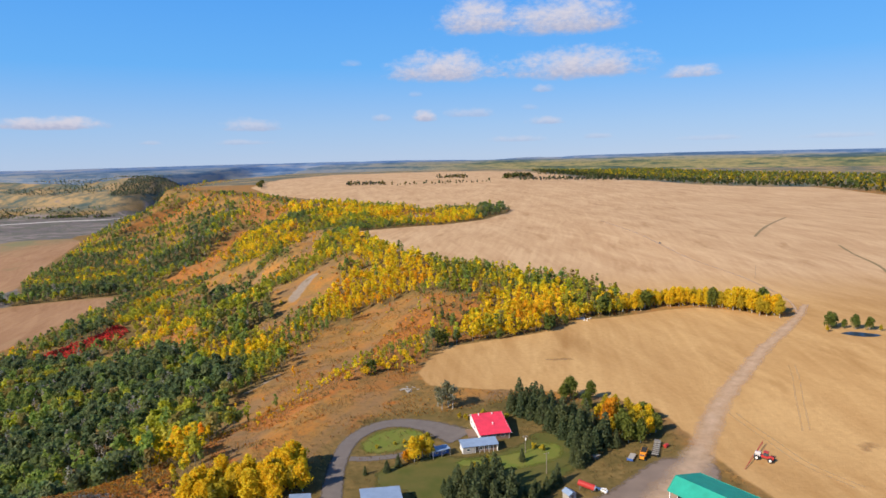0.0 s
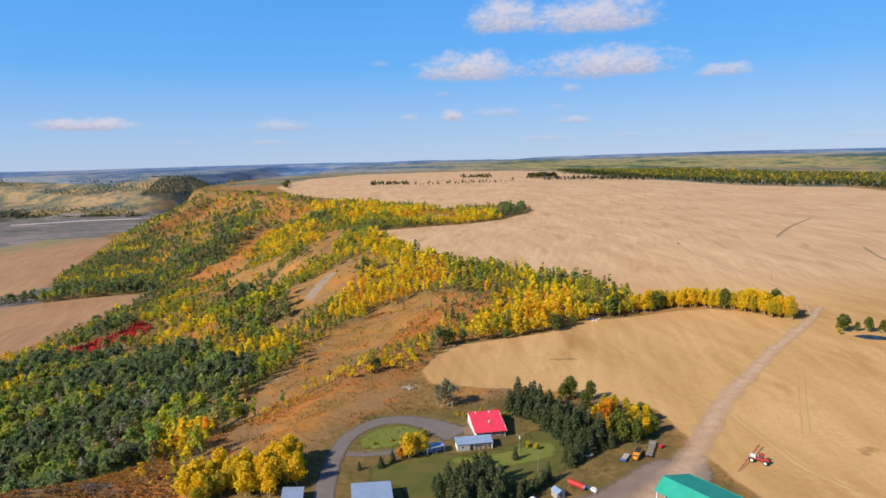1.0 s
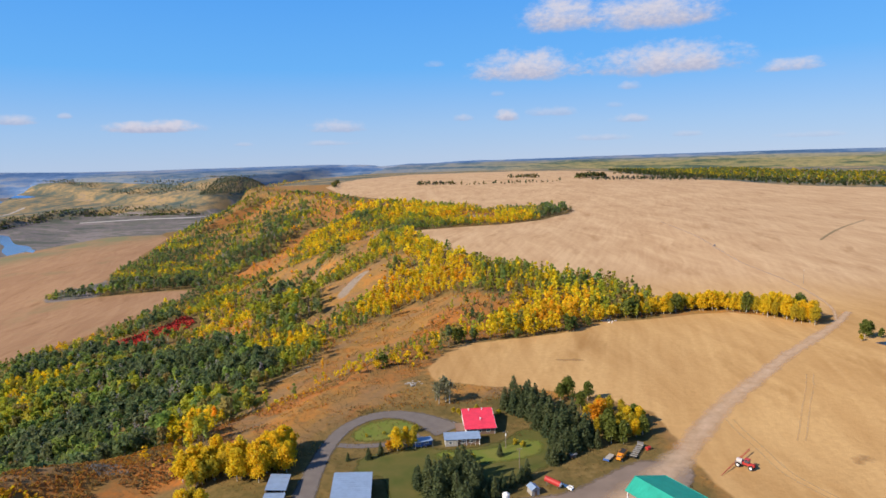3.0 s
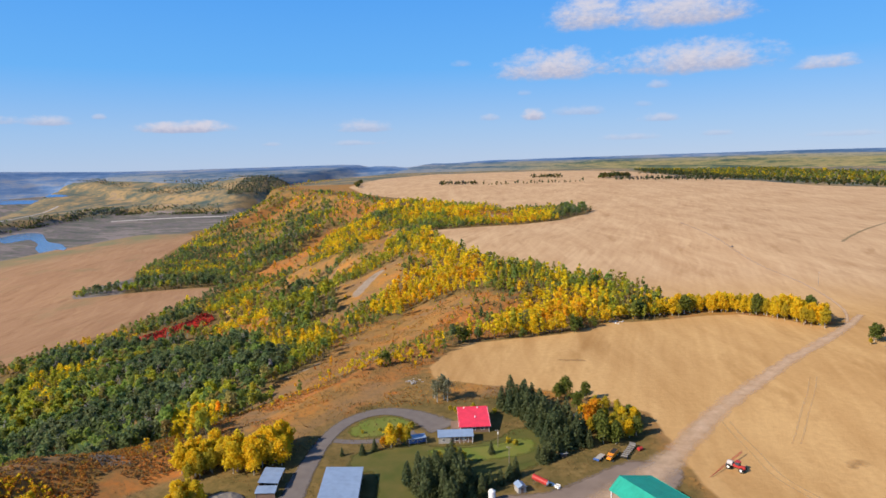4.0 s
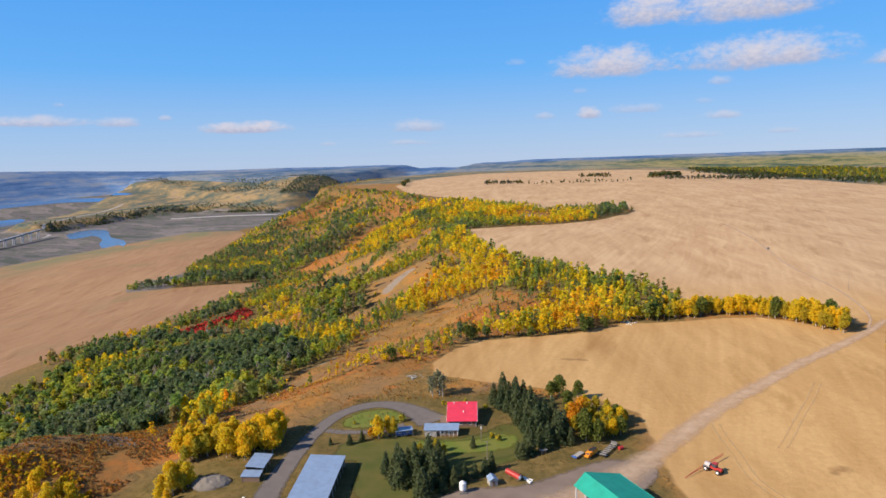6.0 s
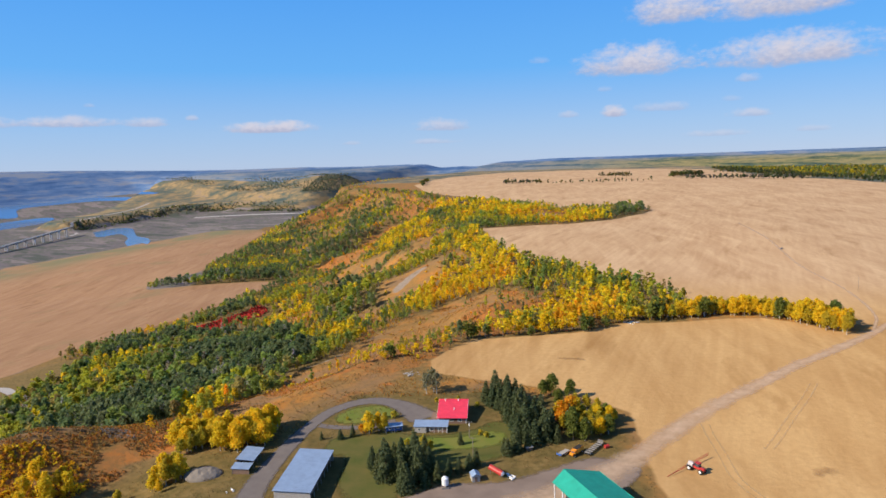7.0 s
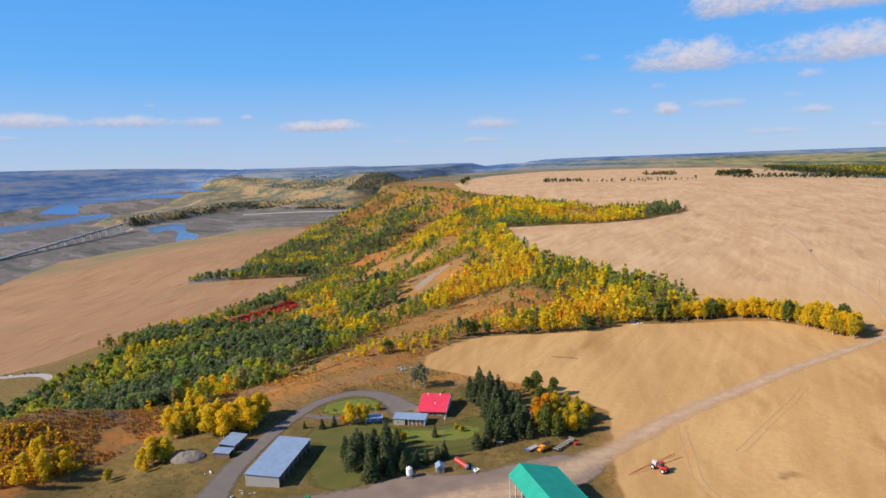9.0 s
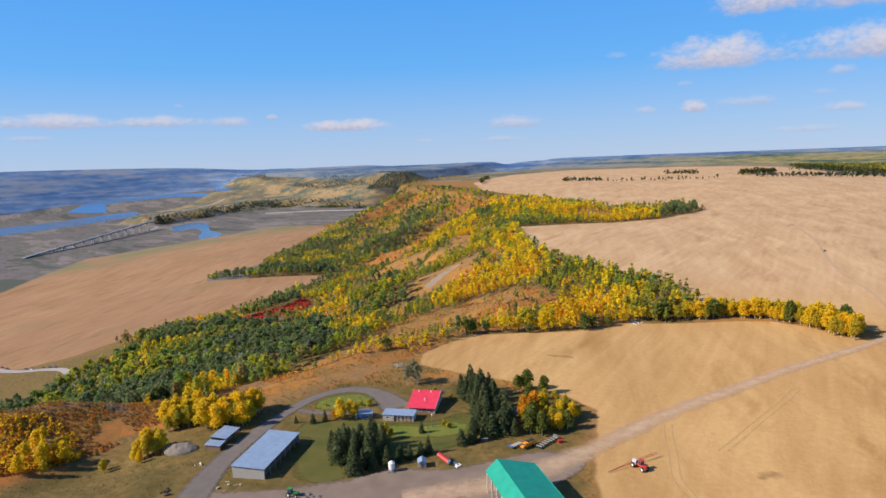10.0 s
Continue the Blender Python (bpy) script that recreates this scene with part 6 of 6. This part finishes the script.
def sprayer():
    """Tractor with a wide folded boom."""
    h = thing("field_sprayer", 119.3, 234.0, -39, "red self-propelled sprayer with long boom arms", "sprayer")
    bm = bmesh.new()
    box(bm, -1.0, -0.65, 1.2, 3.4, 0.65, 2.2, 0.12)
    part("hood", bm, RED_PAINT, h)
    bm = bmesh.new()
    box(bm, -0.2, -0.85, 2.2, 1.4, 0.85, 3.5, 0.12)
    part("cab", bm, GLASS, h, "dark glazed cab")
    bm = bmesh.new()
    box(bm, -0.35, -1.0, 3.5, 1.55, 1.0, 3.68, 0.06)
    part("cab_roof", bm, RED_PAINT, h)
    bm = bmesh.new()
    rod(bm, (-3.2, 0, 2.1), (-1.2, 0, 2.1), 1.05, n=16)
    part("tank", bm, TANK_GREY, h, "pale grey liquid tank")
    for x in (-2.4, 2.4):
        for y in (-1.5, 1.0):
            wheel(h, x, y, 0.95, 0.95, 0.5)
    bm = bmesh.new()
    box(bm, -3.5, -1.3, 0.8, -3.1, 1.3, 2.0)
    part("boom_mount", bm, STEEL, h)
    for s in (-1, 1):
        bm = bmesh.new()
        ends = ((-3.5, s * 1.2), (-3.6, s * 12.6))
        (ax, ay), (bx, by) = ends
        for z in (0.9, 1.7):
            rod(bm, (ax, ay, z), (bx, by, 0.35 if s < 0 else z + 0.6), 0.09, n=5)
        for k in range(9):
            f, g2 = k / 9, (k + 1) / 9
            drop = lambda q, z: z + ((0.35 - z) if s < 0 else 0.6) * q
            rod(bm, (ax + (bx - ax) * f, ay + (by - ay) * f, drop(f, 0.9)), (ax + (bx - ax) * g2, ay + (by - ay) * g2, drop(g2, 1.7)), 0.05, n=4)
        part("boom", bm, RED_PAINT, h, "red lattice boom arm")


def green_tractor():
    h = thing("tractor", 5.5, 171.6, 12, "green farm tractor with large wheels", "tractor")
    bm = bmesh.new()
    box(bm, 0.2, -0.5, 1.0, 2.6, 0.5, 1.9, 0.12)
    part("hood", bm, GREEN_PAINT, h)
    bm = bmesh.new()
    box(bm, -1.3, -0.8, 1.3, 0.2, 0.8, 2.9, 0.1)
    part("cab", bm, GLASS, h)
    bm = bmesh.new()
    box(bm, -1.4, -0.9, 2.9, 0.3, 0.9, 3.05, 0.05)
    part("cab_roof", bm, GREEN_PAINT, h)
    for y in (-1.3, 0.8):
        wheel(h, -0.9, y, 0.9, 0.9, 0.5)
        wheel(h, 2.0, y, 0.6, 0.6, 0.4)


def car(x, y, turn, paint, label, z=None, category="car", name="car"):
    h = thing(name, x, y, turn, label, category, z=z)
    bm = bmesh.new()
    box(bm, -2.3, -0.9, 0.45, 2.3, 0.9, 1.05, 0.15)
    part("body", bm, paint, h)
    bm = bmesh.new()
    box(bm, -1.2 if category != "pickup" else 0.0, -0.78, 1.0, 1.1, 0.78, 1.65, 0.18)
    part("cabin", bm, GLASS, h)
    for xx in (-1.5, 1.5):
        for yy in (-0.95, 0.72):
            wheel(h, xx, yy, 0.36, 0.36, 0.24)


def utility_pole(x, y, high, turn, label, transformer=False):
    h = thing("utility_pole", x, y, turn, label, "utility pole", "power line poles")
    bm = bmesh.new()
    rod(bm, (0, 0, -0.5), (0, 0, high), 0.17, 0.11, 8)
    part("pole", bm, POLE_WOOD, h)
    bm = bmesh.new()
    box(bm, -1.1, -0.06, high - 0.7, 1.1, 0.06, high - 0.56)
    part("crossarm", bm, POLE_WOOD, h)
    for x0 in (-0.9, 0, 0.9):
        bm = bmesh.new()
        rod(bm, (x0, 0, high - 0.56), (x0, 0, high - 0.36), 0.06, 0.04, 6)
        part("insulator", bm, WHITE_PAINT, h)
    if transformer:
        bm = bmesh.new()
        rod(bm, (0, -0.42, high - 2.0), (0, -0.42, high - 1.0), 0.26, n=12)
        part("transformer", bm, WHITE_PAINT, h)


red_house()
house_wing()
blue_cabin()
long_shed()
open_shed()
green_shed()
upright_tank()
small_shed()
fuel_tank()
scrap(53, 213.5, 10, 6, 0.8, 4, WHITE_PAINT, "pale scrap heap beside the hopper")
scrap(93, 442, 0, 12, 2.6, 5, WHITE_PAINT, "heap of pale broken boards at the field's edge")
scrap(-45, 177.5, 30, 3, 1.0, 6, WHITE_PAINT, "white boards lying on dry grass")
scrap(-21, 169, 0, 6, 1.8, 8, GREY_BOARD, "grey lumber at the shed's foot")
scrap(-23, 312, 0, 14, 2.2, 9, GREY_BOARD, "grey brush and board heap on rough grass")
scrap(13.5, 173.5, 0, 9, 2.0, 10, STEEL, "dark machine parts on the gravel")
scrap(-40, 158, 20, 6, 1.4, 12, DARK, "stack of dark logs on dry grass")
flatbed(81, 243.3, 68)
box_truck(74.6, 238.4, 245)
flatbed_small = thing("utility_trailer", 69.6, 237, 62, "small grey trailer with a blue tail board", "trailer")
bm = bmesh.new()
box(bm, -3.0, -1.1, 0.7, 3.0, 1.1, 0.95, 0.04)
part("deck", bm, GREY_BOARD, flatbed_small)
bm = bmesh.new()
box(bm, -3.2, -1.15, 0.6, -3.05, 1.15, 1.4)
part("tail_board", bm, BLUE_PAINT, flatbed_small, "blue tail board")
for wx0 in (-0.7, 0.7):
    for wy0 in (-1.2, 0.95):
        wheel(flatbed_small, wx0, wy0, 0.42, 0.42, 0.28)
drum = thing("drum", 86, 246.5, 40, "red steel drum on its side", "drum")
bm = bmesh.new()
rod(bm, (-1.0, 0, 0.7), (1.0, 0, 0.7), 0.75, n=16)
part("shell", bm, RED_PAINT, drum)
sprayer()
green_tractor()
car(242, 750, 65, STEEL, "dark pickup truck on the farm track", category="pickup", name="pickup_truck")
utility_pole(29, 243, 7.6, 20, "wooden utility pole with a grey transformer on the lawn", True)
utility_pole(35, 226, 8.6, 20, "wooden utility pole on dry grass by the spruces")
utility_pole(256, 540, 11.5, 60, "wooden utility pole in the stubble by the track")
kennel = thing("dog_house", 55.5, 237.5, 30, "small dark shelter with a pale roof under the spruces", "shelter")
bm = bmesh.new()
box(bm, -1.2, -1.0, -0.1, 1.2, 1.0, 1.5)
part("body", bm, BROWN_BOARD, kennel)
bm = bmesh.new()
box(bm, -1.5, -1.3, 1.5, 1.5, 1.3, 1.65)
part("roof", bm, GREY_BOARD, kennel)

# grey gravel heap beside the pole barn
bm = bmesh.new()
bmesh.ops.create_icosphere(bm, subdivisions=4, radius=1)
for v in bm.verts:
    v.co.x *= 7.6
    v.co.y *= 5.4
    v.co.z = max(v.co.z, -0.2) * 2.6 + 0.35 * noise.noise(v.co * 0.7)
heap = part("gravel_mound", bm, speckled("heap_gravel", (0.16, 0.14, 0.115), (0.25, 0.215, 0.18), 0.8, 0.95, bump=0.6, depth=0.1))
heap.matrix_basis = pose(-64, 188, ground(-64, 188), 0, 0, 15)
tagged(heap, "grey gravel heap with a rounded top", "gravel heap")

STALKS = speckled("weedy_strip", (0.20, 0.15, 0.07), (0.32, 0.225, 0.11), 0.3, 0.95)
tagged(ribbon("weed_strip", [(420, 700, 2.5), (400, 640, 3), (385, 580, 3), (362, 527, 2.5)], 3, 0.12, STALKS, 8, ragged=0.8), "weedy strip between stubble blocks", "weeds", kind="structure")
tagged(ribbon("weed_strip", [(366, 780, 3), (395, 830, 3.5), (440, 900, 3.5), (520, 1010, 3)], 3, 0.12, STALKS, 10, ragged=0.8), "weedy strip between stubble blocks", "weeds", kind="structure")

# ---- valley: river, roads and bridge ----
tagged(patch("river", [(-3231, 2044), (-3207, 2231), (-3216, 2429), (-3196, 2703), (-3096, 2837), (-2934, 2578), (-2846, 2188), (-2804, 1931), (-2838, 1802)], 0.6, WATER, 30), "wide blue river in the valley", "river", kind="structure")
tagged(patch("river_channel", [(-3452, 2635), (-3584, 2862), (-3690, 3117), (-3410, 3389), (-2966, 3460), (-2900, 3411), (-3256, 3288), (-3417, 3083), (-3451, 2917), (-3275, 2749)], 0.6, WATER, 40), "blue upper reach of the river beyond an island", "river", kind="structure")
tagged(patch("river_arm", [(-2229, 2254), (-2270, 2427), (-2166, 2417), (-1901, 2156), (-1712, 2017), (-1279, 1520), (-1726, 1907), (-1878, 2081), (-2037, 2206), (-2042, 2101)], 0.5, WATER, 25), "blue side arm of the river", "river", kind="structure")
tagged(ribbon("side_creek", [(-2180, 2880, 26), (-1880, 2940, 30), (-1620, 2970, 30), (-1400, 3100, 26)], 26, 0.5, speckled("pale_shingle", (0.4, 0.38, 0.35), (0.5, 0.47, 0.44), 0.05), 40), "pale shingle creek bed", "creek", kind="structure")
tagged(ribbon("valley_road", [(-680, 425, 9), (-600, 420, 9), (-558, 414, 9), (-530, 418, 9), (-505, 426, 9), (-480, 428, 9), (-455, 418, 8)], 9, 0.25, speckled("pale_gravel", (0.30, 0.28, 0.26), (0.40, 0.375, 0.35), 0.4, 0.9), 8), "pale gravel road at the foot of the slope", "road", kind="structure")
tagged(ribbon("terrace_road", [(-2222, 2127, 14), (-2290, 2230, 14), (-2400, 2310, 14), (-2580, 2706, 14), (-2750, 3200, 14)], 14, 0.6, speckled("road_dust", (0.35, 0.32, 0.29), (0.45, 0.42, 0.39), 0.2), 40), "pale road along the river terrace", "road", kind="structure")
for i, (cx, cy, paint) in enumerate(((-606, 423, STEEL), (-592, 422, WHITE_PAINT), (-578, 419, STEEL), (-566, 418, RED_PAINT), (-556, 417, STEEL), (-532, 421, STEEL), (-524, 422, WHITE_PAINT), (-512, 427, STEEL), (-505, 429, STEEL), (-497, 430, BLUE_PAINT))):
    car(cx, cy + 3.5, 5, paint, "parked car along the gravel road", category="car")


PALE_CONCRETE = speckled("pale_concrete", (0.55, 0.52, 0.49), (0.66, 0.63, 0.60), 0.3, 0.9)


def viaduct():
    a, b = Vector((-2222, 2127, -128)), Vector((-1925, 1346, -163))
    h = tagged(new("bridge"), "long concrete road bridge on slender piers", "bridge")
    d = (b - a)
    turn = math.atan2(d.y, d.x)
    h.matrix_basis = Matrix.Translation((a.x, a.y, 0)) @ Matrix.Rotation(turn, 4, "Z")
    length = Vector((d.x, d.y)).length
    za, zb = a.z, b.z
    zz = lambda s: za + (zb - za) * s / length
    bm = bmesh.new()
    slab(bm, [(0, -7, za), (0, 7, za), (length, 7, zb), (length, -7, zb)], 2.0)
    part("deck", bm, CONCRETE, h)
    bm = bmesh.new()
    slab(bm, [(0, -4, za - 2), (0, 4, za - 2), (length, 4, zb - 2), (length, -4, zb - 2)], 3.0)
    part("girder", bm, STEEL, h)
    for y in (-7, 6.6):
        bm = bmesh.new()
        slab(bm, [(0, y, za + 1.4), (0, y + 0.4, za + 1.4), (length, y + 0.4, zb + 1.4), (length, y, zb + 1.4)], 1.38)
        part("parapet", bm, CONCRETE, h)
    for i in range(13):
        s = 30 + i * (length - 120) / 12
        p = h.matrix_basis @ Vector((s, 0, 0))
        g = ground(p.x, p.y)
        bm = bmesh.new()
        for y in (-4.5, 2.0):
            box(bm, s - 2.6, y, g - 1, s + 2.6, y + 2.8, zz(s) - 4)
        box(bm, s - 2.5, -6, zz(s) - 6.5, s + 2.5, 6, zz(s) - 4.6)
        part("pier", bm, PALE_CONCRETE, h)


viaduct()

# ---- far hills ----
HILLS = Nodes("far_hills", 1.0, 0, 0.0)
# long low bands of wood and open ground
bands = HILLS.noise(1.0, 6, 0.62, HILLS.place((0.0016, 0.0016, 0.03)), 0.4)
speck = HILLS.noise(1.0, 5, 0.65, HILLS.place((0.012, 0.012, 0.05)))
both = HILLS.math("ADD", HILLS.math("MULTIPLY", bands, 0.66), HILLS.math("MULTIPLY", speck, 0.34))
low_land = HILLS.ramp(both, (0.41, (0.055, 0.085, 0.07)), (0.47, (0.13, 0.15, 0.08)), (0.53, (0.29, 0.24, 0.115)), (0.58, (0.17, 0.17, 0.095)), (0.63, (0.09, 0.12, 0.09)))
# the same bands in blue: distance haze put into the base colour
hazed_land = HILLS.ramp(both, (0.40, (0.06, 0.125, 0.26)), (0.5, (0.115, 0.19, 0.33)), (0.58, (0.21, 0.245, 0.31)))
HILLS.color(HILLS.mix(HILLS.attr("rise").outputs["Fac"], low_land, hazed_land))
prof_a = [-75, -62, -56, -50, -46, -42, -38, -34, -30, -20, 0, 8, 20, 34, 60]
prof_z = [112, 114, 116, 112, 104, 90, 78, 74, 76, 80, 88, 92, 98, 96, 92]
prof_r = [4300, 4350, 4480, 4760, 4830, 4850, 4750, 4400, 4150, 4100, 4100, 4100, 4100, 4100, 4100]
az = np.arange(-75, 60.1, 0.3)
rad = np.linspace(0, 1, 41)
A, R = np.meshgrid(np.radians(az), rad)
deg = np.degrees(A)
r0 = np.interp(deg, prof_a, prof_r)
rr = r0 + (5350 - r0) * R
hx, hy = 70 + rr * np.sin(A), rr * np.cos(A)
top = np.interp(deg, prof_a, prof_z)
base = np.minimum(land(hx.ravel(), hy.ravel())[0].reshape(hx.shape), top - 6)
# four ridges one behind the other, each a little higher
wav = fbm(deg / 5 + 40, R * 3, 91, 4) - 0.5
step4 = np.clip(R * 1.08 + 0.22 * wav, 0, 1) * 4
ridge = (np.floor(step4) + smooth(0.0, 0.55, step4 - np.floor(step4)) - 0.12 * smooth(0.55, 1.0, step4 - np.floor(step4))) / 4
ridge = np.where(deg < -38, smooth(-0.05, 1.0, R + 0.2 * wav * (1 - R)), ridge)
hz = base + (top - base) * np.clip(ridge, 0, 1) + 5 * wav * smooth(0, 0.2, R) * (1 - R) - 2 * (R < 0.01)
nc = len(az)
ij = (np.arange(len(rad) - 1)[:, None] * nc + np.arange(nc - 1)[None, :]).ravel()
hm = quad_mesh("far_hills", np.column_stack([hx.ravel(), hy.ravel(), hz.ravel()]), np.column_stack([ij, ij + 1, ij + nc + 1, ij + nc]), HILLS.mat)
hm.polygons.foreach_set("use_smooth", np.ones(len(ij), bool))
# share of painted haze, kept in rise: more with distance and to the left
haze_share = np.clip(smooth(0.4, 0.9, R) + smooth(-36, -44, deg) * 0.8 + 0.65 * smooth(6, -16, deg), 0, 1)
hm.attributes.new("rise", "FLOAT", "POINT").data.foreach_set("value", haze_share.ravel().astype(np.float32))
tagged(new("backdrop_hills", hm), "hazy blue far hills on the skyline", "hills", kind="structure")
